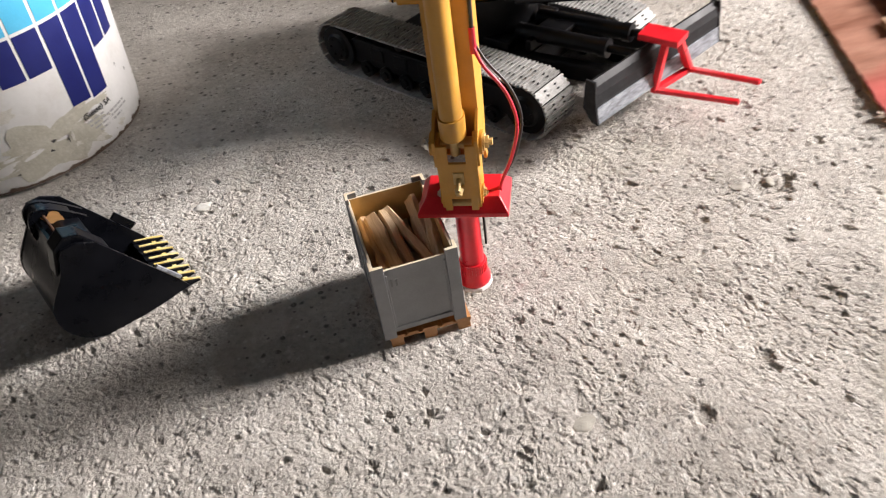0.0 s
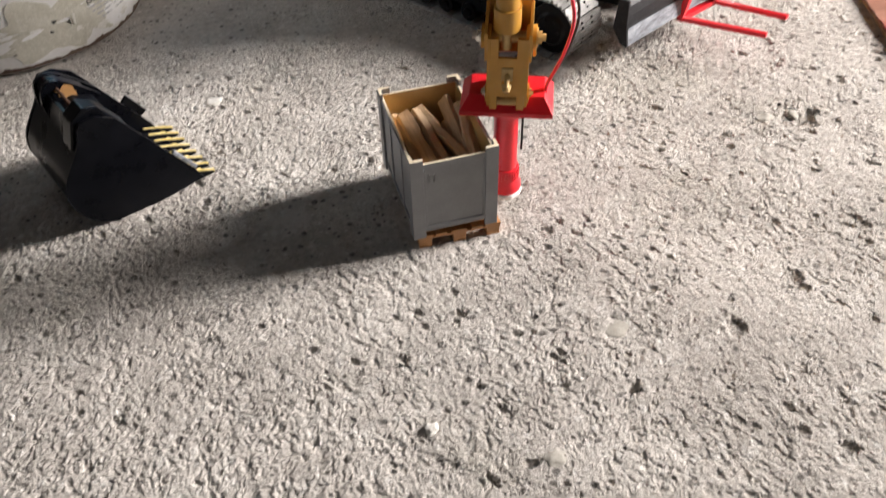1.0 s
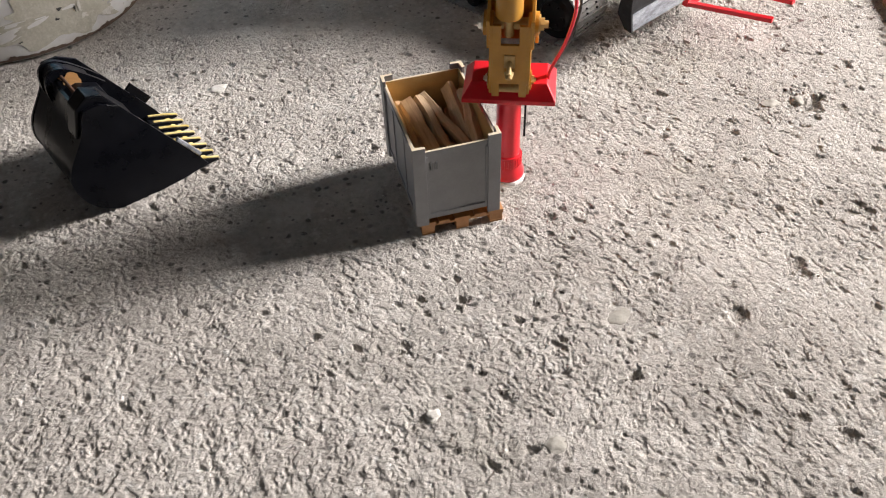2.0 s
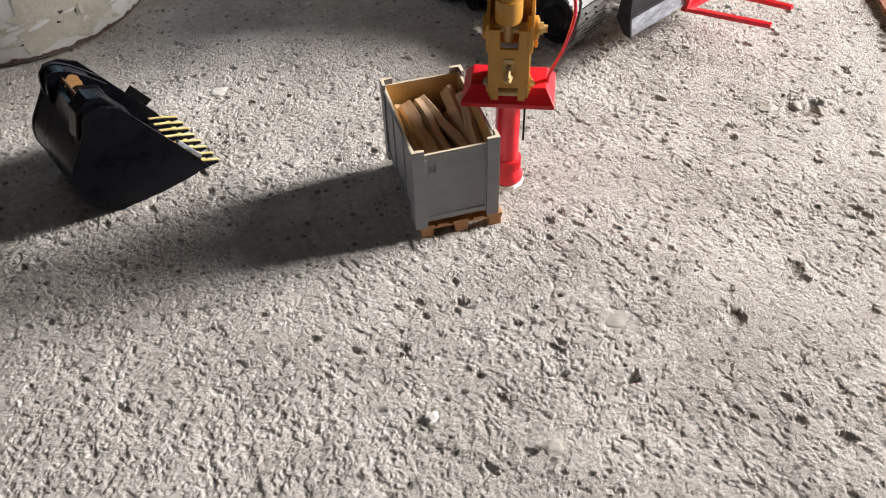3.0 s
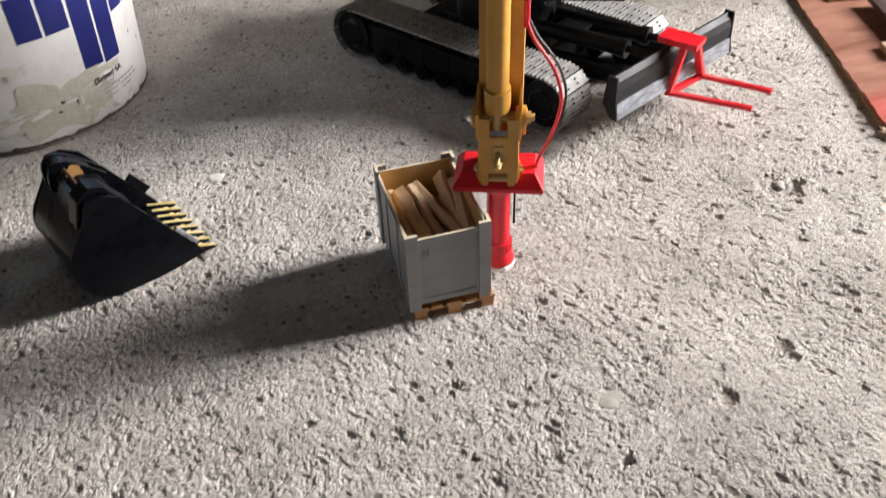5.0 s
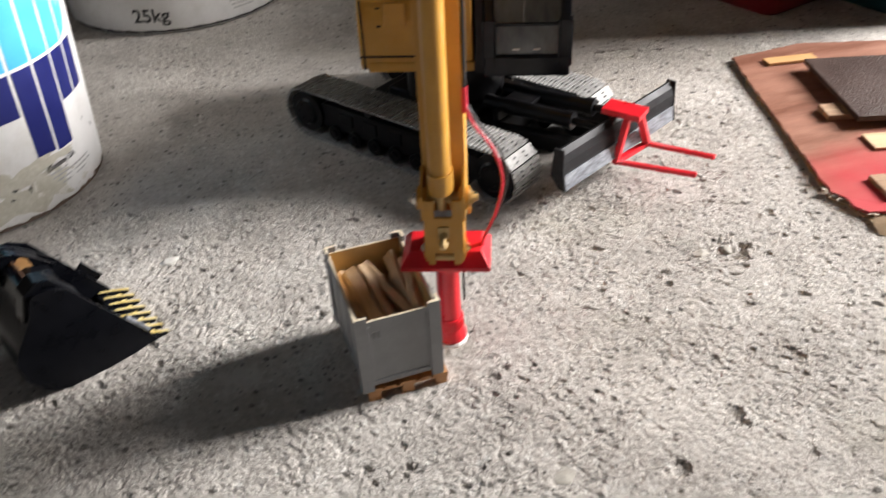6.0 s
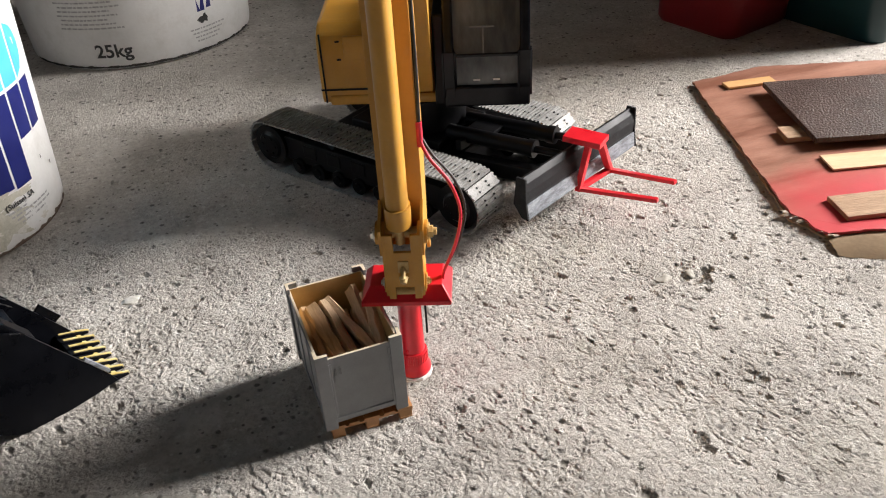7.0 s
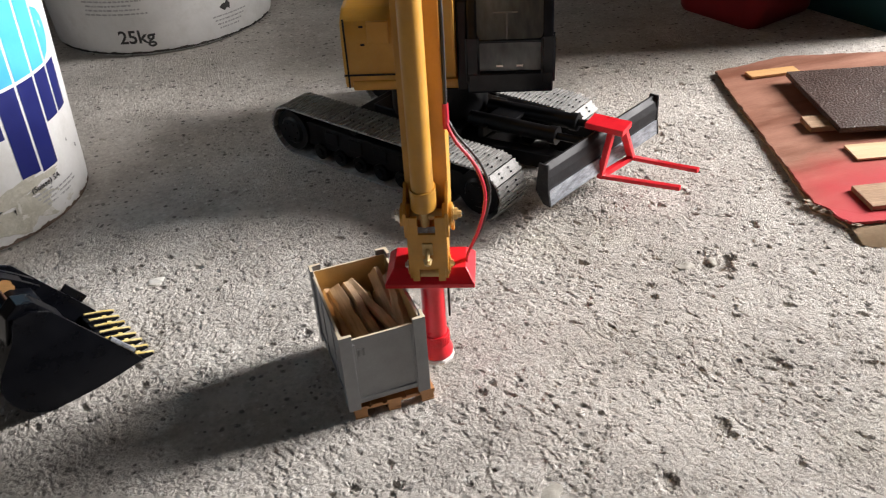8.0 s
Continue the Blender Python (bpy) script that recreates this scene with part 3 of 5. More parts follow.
# ---- crate on the pallet ----
def build_crate(m):
    """Model crate, 57 x 82 mm, 62 mm high: grey outside, tan inside, with corner posts that rise above the walls."""
    ob = thing("crate", m, "grey-painted model crate with bare tan inside, standing on the pallet", "crate")
    W, L, H = 0.0575, 0.0860, 0.0640
    P = 0.0085
    z0, top = 0.0040, H - 0.0042

    def panel(name, centre, size, axis):
        bm = block(bmesh.new(), centre, size, bevel=0.0002)
        me = mesh_of(name, bm, [GREY, CREAM, RIM])
        for f in me.polygons:
            if f.normal.z > 0.7:
                f.material_index = 2
            elif (f.normal.x if axis == "x" else f.normal.y) * (centre[0] if axis == "x" else centre[1]) < -1e-5:
                f.material_index = 1
        return link(name, me, ob)

    t = 0.0016
    for s in (-1, 1):
        w = panel("end_wall", (0, s * (L / 2 - 0.0022), (z0 + top) / 2), (W - 0.004, t, top - z0), "y")
        y = s * (L / 2 - 0.0011)
        for z, hgt in ((z0 + 0.0035, 0.0026),):
            part("rib", block(bmesh.new(), (0, y, z), (W - 2 * P, 0.0012, hgt), bevel=0.0003), GREY, w)
        for x in (-W / 2 + P + 0.0008, W / 2 - P - 0.0008):
            part("rib", block(bmesh.new(), (x, y, (z0 + top) / 2), (0.0014, 0.0008, top - z0 - 0.008), bevel=0.0002), GREY, w)
        for x in (s * 0.0166, s * 0.0134):
            part("raised_mark", block(bmesh.new(), (x, s * (L / 2 - 0.0012), top - 0.0115), (0.0012, 0.0010, 0.0056)), MARK, w)
        w = panel("side_wall", (s * (W / 2 - 0.0022), 0, (z0 + top) / 2), (t, L - 0.004, top - z0), "x")
        x = s * (W / 2 - 0.0011)
        for z, hgt in ((z0 + 0.0035, 0.0022), (top - 0.0012, 0.0020)):
            part("rib", block(bmesh.new(), (x, 0, z), (0.0012, L - 2 * P, hgt), bevel=0.0003), GREY, w)
        for y in (-0.014, 0.014):
            part("rib", block(bmesh.new(), (x, y, (z0 + top) / 2), (0.0010, 0.0040, top - z0 - 0.008), bevel=0.0003), GREY, w)
    for sx in (-1, 1):
        for sy in (-1, 1):
            bm = bmesh.new()
            t = 0.0022
            x, y = sx * W / 2, sy * L / 2
            out = [(x, y), (x - sx * P, y), (x - sx * P, y - sy * t), (x - sx * t, y - sy * t), (x - sx * t, y - sy * P), (x, y - sy * P)]
            prism(bm, out, H, "z", H / 2, bevel=0.0003)
            me = mesh_of("corner_post", bm, [GREY, RIM])
            for f in me.polygons:
                if f.normal.z > 0.7:
                    f.material_index = 1
            link("corner_post", me, ob)
    part("floor_panel", block(bmesh.new(), (0, 0, z0 + 0.0008), (W - 0.006, L - 0.006, 0.0016)), CREAM, ob, "tan plastic base panel")
    return ob


CRATE = pose(0.0612, 0.4660, 0.0106, 0, 0, 2.0)
build_crate(CRATE)


# ---- firewood in the crate ----
def log_mesh(seed, length, w, hgt):
    """A split stick: an uneven wedge with rough faces and blunt ends."""
    rng = random.Random(seed)
    bm = bmesh.new()
    lean = rng.uniform(-0.35, 0.35) * w
    corner = [(-0.5 * w, -0.45 * hgt), (0.5 * w, -0.5 * hgt), (0.46 * w, rng.uniform(-0.1, 0.3) * hgt), (0.30 * w + 0.4 * lean, 0.50 * hgt), (-0.30 * w + 0.4 * lean, 0.44 * hgt), (-0.48 * w, rng.uniform(-0.2, 0.2) * hgt)]
    rings, k = [], 9
    for i in range(k):
        t = i / (k - 1)
        bow = 0.0012 * math.sin(math.pi * t) * rng.choice((-1, 1))
        grow = 1 - 0.05 * abs(2 * t - 1) ** 5 + rng.uniform(-0.05, 0.05)
        rings.append([bm.verts.new((x * grow + bow * 0.4 + rng.uniform(-1, 1) * 0.0004, (t - 0.5) * length + (rng.uniform(-1, 1) * 0.001 if i in (0, k - 1) else 0), z * grow + rng.uniform(-1, 1) * 0.0004)) for x, z in corner])
    n = len(corner)
    for lo, hi in zip(rings, rings[1:]):
        for j in range(n):
            bm.faces.new((lo[j], lo[(j + 1) % n], hi[(j + 1) % n], hi[j]))
    bm.faces.new(rings[0])
    bm.faces.new(rings[-1])
    return mesh_of("firewood", bm, LOG)


def put_log(seed, x, y, z, rx, rz, length=0.066, w=0.010, hgt=0.009, ry=0):
    ob = link("firewood", log_mesh(seed, length, w, hgt), None, CRATE @ pose(x, y, z, rx, ry, rz))
    tagged(ob, "split stick of pale firewood lying in the crate", "firewood", "firewood in the crate")


for layer in range(3):
    for i in range(4):
        put_log(10 * layer + i, -0.0168 + 0.0112 * i, 0.000, 0.0112 + 0.0096 * layer, 0, (-3, 2, -2)[layer], 0.070, 0.0106, 0.0096)
put_log(41, -0.0200, 0.004, 0.0405, 5, 3, 0.062, 0.0070, 0.010, 20)
put_log(42, -0.0115, 0.000, 0.0420, 8, 5, 0.060, 0.0135, 0.011, -8)
put_log(43, -0.0015, -0.001, 0.0425, 9, 9, 0.066, 0.0080, 0.010, 12)
put_log(44, 0.0070, 0.001, 0.0430, 9, 16, 0.066, 0.0080, 0.009, -10)
put_log(45, 0.0165, 0.006, 0.0440, 15, 7, 0.060, 0.0065, 0.010, 25)
put_log(46, 0.0210, -0.004, 0.0455, 17, 3, 0.058, 0.0070, 0.009, 30)


# ---- tracked model excavator ----
EXC = pose(0.212, 0.763, 0, 0, 0, 214.5)        # y: the way the undercarriage faces
HOUSE = pose(0.217, 0.766, 0, 0, 0, 159.1)    # y: the way the upper body faces
ARM = pose(0.1065, 0.4570, 0.011, 0, 0, 159.1)
exc = thing("toy_excavator", pose(0.217, 0.766, 0), "yellow model excavator with black cab, tracks and dozer blade", "excavator")


def pad_mesh():
    """One track pad: plate with three grousers and two bolt heads."""
    bm = bmesh.new()
    block(bm, (0, 0, 0.0006), (0.0120, 0.0400, 0.0014), bevel=0.0002)
    for x in (-0.0045, 0.0, 0.0045):
        block(bm, (x, 0, 0.0019), (0.0016, 0.0398, 0.0014))
    me = mesh_of("track_pad", bm, STEEL)
    return me


def bolt_pair_mesh():
    bm = bmesh.new()
    for y in (-0.007, 0.007):
        for x in (-0.0022, 0.0022):
            rod(bm, (x, y, 0.0008), (x, y, 0.0026), 0.0011, 0.0008, 6)
    return mesh_of("pad_bolts", bm, BLACK)


PAD, PAD_BOLTS = pad_mesh(), bolt_pair_mesh()


def build_track(sx):
    """A crawler track: frame, wheels and a loop of pads round them."""
    half, R, zc = 0.1180, 0.0248, 0.0278
    outer = 1 if sx > 0 else -1
    bm = bmesh.new()
    prism(bm, [(-0.097, 0.016), (0.097, 0.016), (0.110, 0.026), (0.110, 0.034), (0.097, 0.041), (-0.097, 0.041), (-0.110, 0.034), (-0.110, 0.026)], 0.026, "x", 0, bevel=0.001)
    frame_ob = part("track", bm, BLACK, exc, "black crawler track with worn steel pads", EXC @ pose(sx, -0.011, 0))
    base = EXC @ pose(sx, -0.011, 0)
    for y, name in ((-half, "sprocket"), (half, "idler_wheel")):
        bm = bmesh.new()
        rod(bm, (-0.0165, y, zc), (0.0165, y, zc), 0.0215, None, 28)
        rod(bm, (outer * 0.0165, y, zc), (outer * 0.0190, y, zc), 0.0150, 0.0125, 20)
        for k in range(6):
            a = k * math.pi / 3
            rod(bm, (outer * 0.0160, y + 0.009 * math.cos(a), zc + 0.009 * math.sin(a)), (outer * 0.0200, y + 0.009 * math.cos(a), zc + 0.009 * math.sin(a)), 0.0014, None, 6)
        part(name, bm, BLACK, frame_ob, "", base, True)
    for k in range(7):
        y = -0.081 + 0.027 * k
        bm = bmesh.new()
        rod(bm, (-0.0160, y, 0.0125), (0.0160, y, 0.0125), 0.0085, None, 18)
        rod(bm, (outer * 0.0160, y, 0.0125), (outer * 0.0180, y, 0.0125), 0.0045, 0.0040, 12)
        part("road_wheel", bm, BLACK, frame_ob, "", base, True)
    for y in (-0.035, 0.035):
        bm = rod(bmesh.new(), (-0.0120, y, 0.0460), (0.0120, y, 0.0460), 0.0042, None, 14)
        part("carrier_roller", bm, BLACK, frame_ob, "", base, True)
    for k in range(5):
        y = -0.064 + 0.032 * k
        bm = block(bmesh.new(), (outer * 0.0138, y, 0.031), (0.0016, 0.017, 0.013), bevel=0.0006)
        part("side_cover", bm, BLACK, frame_ob, "", base)
    total = 4 * half + 2 * math.pi * R
    count = round(total / 0.0126)
    for k in range(count):
        s = (k + 0.3) * total / count
        if s < 2 * half:
            y, z, a = -half + s, zc + R, 0.0
        elif s < 2 * half + math.pi * R:
            a = (s - 2 * half) / R
            y, z = half + R * math.sin(a), zc + R * math.cos(a)
        elif s < 4 * half + math.pi * R:
            y, z, a = half - (s - 2 * half - math.pi * R), zc - R, math.pi
        else:
            a = math.pi + (s - 4 * half - math.pi * R) / R
            y, z = -half + R * math.sin(a), zc + R * math.cos(a)
        m = base @ Matrix.Translation((0, y, z)) @ Matrix.Rotation(-a, 4, "X") @ Matrix.Rotation(radians(90), 4, "Z")
        p = link("track_pad", PAD, frame_ob, m)
        if 0 < a < 2.2 or (a == 0.0 and y > -0.06):
            link("pad_bolts", PAD_BOLTS, frame_ob, m, "dark bolt heads")


build_track(0.0705)
build_track(-0.0705)

bm = bmesh.new()
block(bm, (0, 0, 0.036), (0.104, 0.150, 0.026), bevel=0.003)
block(bm, (0, 0, 0.052), (0.080, 0.110, 0.010), bevel=0.002)
part("undercarriage", bm, BLACK, exc, "black undercarriage frame", EXC)
bm = rod(bmesh.new(), (0, 0, 0.054), (0, 0, 0.090), 0.048, 0.048, 40)
part("slew_ring", bm, BLACK, exc, "dark slewing ring", EXC, True)

# dozer blade with its arms and rams
BL = Matrix.Translation((0.3225, 0.6225, 0.0)) @ Matrix.Rotation(radians(28.6), 4, "Z")   # x along the blade, -y ahead
HALF = 0.0865
bm = bmesh.new()
back = [(0.0062, 0.067), (0.0030, 0.063), (0.0015, 0.056), (0.0015, 0.046), (0.0030, 0.038), (-0.0005, 0.0315)]
face = [(-0.0045, 0.0315), (-0.0010, 0.039), (-0.0022, 0.047), (-0.0022, 0.056), (-0.0005, 0.063), (0.0030, 0.068)]
prism(bm, back + face, 2 * HALF, "x", 0, bevel=0.0004)
blade = part("dozer_blade", bm, BLADE, exc, "scuffed black dozer blade", BL)
bm = bmesh.new()
prism(bm, [(-0.0050, 0.0300), (-0.0020, 0.0300), (0.0006, 0.0440), (-0.0030, 0.0440)], 2 * HALF + 0.0006, "x", 0, bevel=0.0003)
part("cutting_edge", bm, EDGE, blade, "worn bare steel cutting edge", BL)
for s in (-1, 1):
    bm = prism(bmesh.new(), [(0.0075, 0.0690), (0.0105, 0.042), (0.0015, 0.0305), (-0.0055, 0.0298), (-0.0030, 0.0440), (-0.0020, 0.0690)], 0.0022, "x", s * HALF, bevel=0.0003)
    part("end_plate", bm, BLADE, blade, "", BL)
for s in (-1, 1):
    bm = bmesh.new()
    a, b = EXC.inverted() @ BL @ Vector((s * 0.036, 0.004, 0.046)), Vector((-s * 0.034, 0.060, 0.040))
    mid_p, way = (a + b) / 2, (a - b)
    q = Matrix.Translation(mid_p) @ way.to_track_quat("Y", "Z").to_matrix().to_4x4()
    block(bm, (0, 0, 0), (0.012, way.length, 0.015), q, bevel=0.0015)
    part("blade_arm", bm, BLACK, exc, "", EXC)
    bm = bmesh.new()
    a2, b2 = EXC.inverted() @ BL @ Vector((s * 0.017, 0.004, 0.060)), Vector((-s * 0.016, 0.050, 0.058))
    rod(bm, b2, b2.lerp(a2, 0.72), 0.0075, None, 20)
    rod(bm, b2.lerp(a2, 0.7), a2, 0.0036, None, 14)
    rod(bm, b2.lerp(a2, 0.68), b2.lerp(a2, 0.74), 0.0085, None, 20)
    part("blade_ram", bm, BLACK, exc, "black hydraulic ram", EXC, True)
bm = bmesh.new()
block(bm, (0, 0.078, 0.060), (0.030, 0.028, 0.004), bevel=0.0008)
block(bm, (0, 0.070, 0.050), (0.060, 0.006, 0.018), bevel=0.0008)
part("ram_bracket", bm, BLACK, exc, "", EXC)

# upper body
def upper(name, bm, material, label="", smooth=False, parent=None):
    return part(name, bm, material, parent or exc, label, HOUSE, smooth)


Z0 = 0.090
bm = bmesh.new()
block(bm, (-0.010, -0.045, Z0 + 0.005), (0.184, 0.190, 0.010), bevel=0.003)
deck = upper("deck", bm, YELLOW, "yellow revolving deck")
bm = bmesh.new()
prism(bm, [(0.048, Z0 + 0.002), (0.048, Z0 + 0.050), (0.044, Z0 + 0.066), (0.030, Z0 + 0.074), (-0.06, Z0 + 0.078), (-0.06, Z0 + 0.002)], 0.066, "x", 0.0565, bevel=0.004)
hood = upper("side_housing", bm, YELLOW, "yellow side housing with panel seams")
for z, y in ((Z0 + 0.0155, 0.0478),):
    upper("panel_seam", block(bmesh.new(), (0.0565, y + 0.0006, z), (0.065, 0.0012, 0.0016)), BLACK, "dark panel seam", False, hood)
upper("panel_seam", block(bmesh.new(), (0.0850, 0.0484, Z0 + 0.036), (0.0016, 0.0012, 0.066)), BLACK, "dark panel seam", False, hood)
upper("hatch", block(bmesh.new(), (0.054, 0.0488, Z0 + 0.056), (0.020, 0.0030, 0.022), bevel=0.0012), YELLOW, "yellow hatch", False, hood)
for z in (Z0 + 0.045, Z0 + 0.062):
    upper("hinge", block(bmesh.new(), (0.0690, 0.0490, z), (0.0040, 0.0014, 0.0016), bevel=0.0003), BLACK, "", False, hood)
bm = bmesh.new()
block(bm, (-0.010, -0.115, Z0 + 0.042), (0.180, 0.062, 0.066), bevel=0.008)
upper("counterweight", bm, YELLOW, "yellow counterweight")
bm = bmesh.new()
block(bm, (-0.010, -0.045, Z0 + 0.040), (0.170, 0.080, 0.062), bevel=0.004)
upper("engine_cover", bm, YELLOW)

# cab
CX, CW, CZ = -0.0655, 0.076, Z0 - 0.002
cab_bm = block(bmesh.new(), (CX, 0.006, CZ + 0.011), (CW, 0.106, 0.022), bevel=0.004)
cab = upper("cab", cab_bm, CAB_BLACK, "glossy black cab with grey reflections painted into its windows")
for s in (-1, 1):
    x = CX + s * (CW / 2 - 0.004)
    bm = bmesh.new()
    for (y0, z0), (y1, z1) in (((0.057, 0.016), (0.059, 0.052)), ((0.059, 0.050), (0.050, 0.104)), ((0.050, 0.102), (0.040, 0.123))):
        q = Matrix.Translation((x, (y0 + y1) / 2, CZ + (z0 + z1) / 2)) @ Vector((0, y1 - y0, z1 - z0)).to_track_quat("Z", "Y").to_matrix().to_4x4()
        block(bm, (0, 0, 0), (0.009, 0.009, math.hypot(y1 - y0, z1 - z0) + 0.003), q, bevel=0.002)
    upper("front_pillar", bm, CAB_BLACK, "", False, cab)
    upper("rear_pillar", block(bmesh.new(), (x, -0.042, CZ + 0.064), (0.008, 0.008, 0.124), bevel=0.002), CAB_BLACK, "", False, cab)
    upper("door_pillar", block(bmesh.new(), (x, 0.010, CZ + 0.064), (0.006, 0.006, 0.118), bevel=0.0015), CAB_BLACK, "", False, cab)
upper("back_panel", block(bmesh.new(), (CX, -0.0425, CZ + 0.040), (CW - 0.004, 0.004, 0.076), bevel=0.001), CAB_BLACK, "", False, cab)
upper("roof", block(bmesh.new(), (CX, -0.002, CZ + 0.125), (CW, 0.094, 0.008), bevel=0.0035), CAB_BLACK, "", False, cab)
upper("window_bar", block(bmesh.new(), (CX, 0.0590, CZ + 0.0505), (CW - 0.010, 0.0030, 0.0026), bevel=0.0006), CAB_BLACK, "", False, cab)
upper("sill", block(bmesh.new(), (CX, 0.0580, CZ + 0.0120), (CW + 0.002, 0.008, 0.020), bevel=0.0022), CAB_BLACK, "", False, cab)
bm = bmesh.new()
block(bm, (CX + 0.004, 0.0578, CZ + 0.0760), (0.0210, 0.0010, 0.0011))
block(bm, (CX + 0.003, 0.0596, CZ + 0.0640), (0.0012, 0.0010, 0.0230))
upper("wiper", bm, MARK, "thin grey wiper", False, cab)
for x in (0.0095, -0.0085):
    upper("label_strip", block(bmesh.new(), (CX + x, 0.0594, CZ + 0.0272), (0.0062, 0.0006, 0.0016)), WHITE_PLASTIC, "small pale strip", False, cab)


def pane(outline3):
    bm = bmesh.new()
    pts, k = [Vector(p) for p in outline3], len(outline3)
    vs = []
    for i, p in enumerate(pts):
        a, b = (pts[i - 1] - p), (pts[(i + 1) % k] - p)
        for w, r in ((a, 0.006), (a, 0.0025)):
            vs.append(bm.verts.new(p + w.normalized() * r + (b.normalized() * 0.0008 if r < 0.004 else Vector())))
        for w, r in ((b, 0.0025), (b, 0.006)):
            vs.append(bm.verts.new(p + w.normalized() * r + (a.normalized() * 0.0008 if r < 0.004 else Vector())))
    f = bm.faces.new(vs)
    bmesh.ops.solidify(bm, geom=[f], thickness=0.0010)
    return upper("window_pane", bm, GLASS_DARK, "dark glass pane with a grey reflection painted in", False, cab)


xa, xb = CX - CW / 2 + 0.0085, CX + CW / 2 - 0.0085
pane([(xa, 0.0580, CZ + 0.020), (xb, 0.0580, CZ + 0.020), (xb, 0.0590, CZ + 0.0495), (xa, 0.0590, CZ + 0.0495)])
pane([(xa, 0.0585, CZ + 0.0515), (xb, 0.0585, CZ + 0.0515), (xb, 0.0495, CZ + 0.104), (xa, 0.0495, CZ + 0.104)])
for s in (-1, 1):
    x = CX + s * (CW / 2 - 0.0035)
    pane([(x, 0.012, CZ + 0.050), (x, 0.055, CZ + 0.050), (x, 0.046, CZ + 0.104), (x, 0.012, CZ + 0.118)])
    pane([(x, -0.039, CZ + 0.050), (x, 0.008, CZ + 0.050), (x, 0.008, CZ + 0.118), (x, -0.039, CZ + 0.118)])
bm = bmesh.new()
block(bm, (CX, -0.010, CZ + 0.030), (0.034, 0.034, 0.012), bevel=0.003)
block(bm, (CX, -0.028, CZ + 0.058), (0.032, 0.008, 0.050), bevel=0.003)
upper("seat", bm, CAB_BLACK, "dark driver's seat", False, cab)
bm = bmesh.new()
block(bm, (CX + 0.043, 0.034, CZ + 0.045), (0.010, 0.045, 0.085), bevel=0.002)
upper("cab_side_post", bm, BLACK)

# boom: foot on the deck, out over the floor to the stick's head
boom_pts = [(0.030, 0.105), (0.030, 0.150), (0.075, 0.270), (0.150, 0.345), (0.220, 0.385), (0.300, 0.365), (0.352, 0.335), (0.352, 0.310), (0.300, 0.335), (0.222, 0.350), (0.170, 0.315), (0.105, 0.240), (0.060, 0.105)]
boom_axis = HOUSE.inverted() @ ARM @ Vector((0, 0, 0))
bm = prism(bmesh.new(), boom_pts, 0.030, "x", 0.0, bevel=0.002)
BOOM = HOUSE @ Matrix.Rotation(math.atan2(-boom_axis.x, boom_axis.y), 4, "Z")
part("boom", bm, YELLOW, exc, "yellow boom", BOOM)


# stick, ram and linkage over the tool
def low(bm):
    """Draws the linkage together to its true height."""
    for v in bm.verts:
        v.co.z = 0.0795 + (v.co.z - 0.0905) * 0.80
    return bm


def slim(bm):
    """Draws the stick and its linkage together to their true width."""
    for v in bm.verts:
        v.co.x = -0.0005 + (v.co.x + 0.0005) * 0.80
    return bm


def arm(name, bm, material, label="", smooth=False, parent=None):
    if name in ("coupler", "stick", "stick_ram") or (parent and parent.name.split(".")[0] in ("coupler", "stick", "stick_ram")):
        slim(bm)
    if name in ("coupler", "stick_cheek", "piston_rod") or (parent and parent.name.startswith("coupler")):
        low(bm)
    return part(name, bm, material, parent or exc, label, ARM, smooth)


bm = prism(bmesh.new(), [(-0.030, 0.104), (-0.006, 0.104), (-0.004, 0.142), (-0.004, 0.330), (-0.012, 0.352), (-0.034, 0.352), (-0.042, 0.320), (-0.040, 0.165), (-0.034, 0.122)], 0.0335, "x", -0.0005, bevel=0.0012)
stick = arm("stick", bm, YELLOW, "yellow stick")
for s in (-1, 1):
    bm = prism(bmesh.new(), [(-0.008, 0.126), (0.012, 0.126), (0.014, 0.150), (-0.004, 0.166)], 0.0026, "x", s * 0.0164, bevel=0.0005)
    arm("stick_cheek", bm, YELLOW, "", False, stick)
bm = bmesh.new()
rod(bm, (0.0015, 0.006, 0.134), (0.0015, 0.006, 0.296), 0.0088, None, 28)
rod(bm, (0.0015, 0.006, 0.128), (0.0015, 0.006, 0.142), 0.0102, None, 28)
ram = arm("stick_ram", bm, YELLOW, "yellow hydraulic ram", True)
bm = rod(bmesh.new(), (0.0015, 0.006, 0.134), (0.0015, 0.006, 0.152), 0.0040, None, 16)
arm("piston_rod", bm, BRASS, "dull brass-coloured piston rod", True, ram)
bm = bmesh.new()
rod(bm, (0.0015, 0.006, 0.296), (0.0015, 0.006, 0.312), 0.0070, None, 20)
block(bm, (0.0015, 0.002, 0.314), (0.024, 0.018, 0.012), bevel=0.002)
arm("ram_mount", bm, YELLOW, "", False, ram)

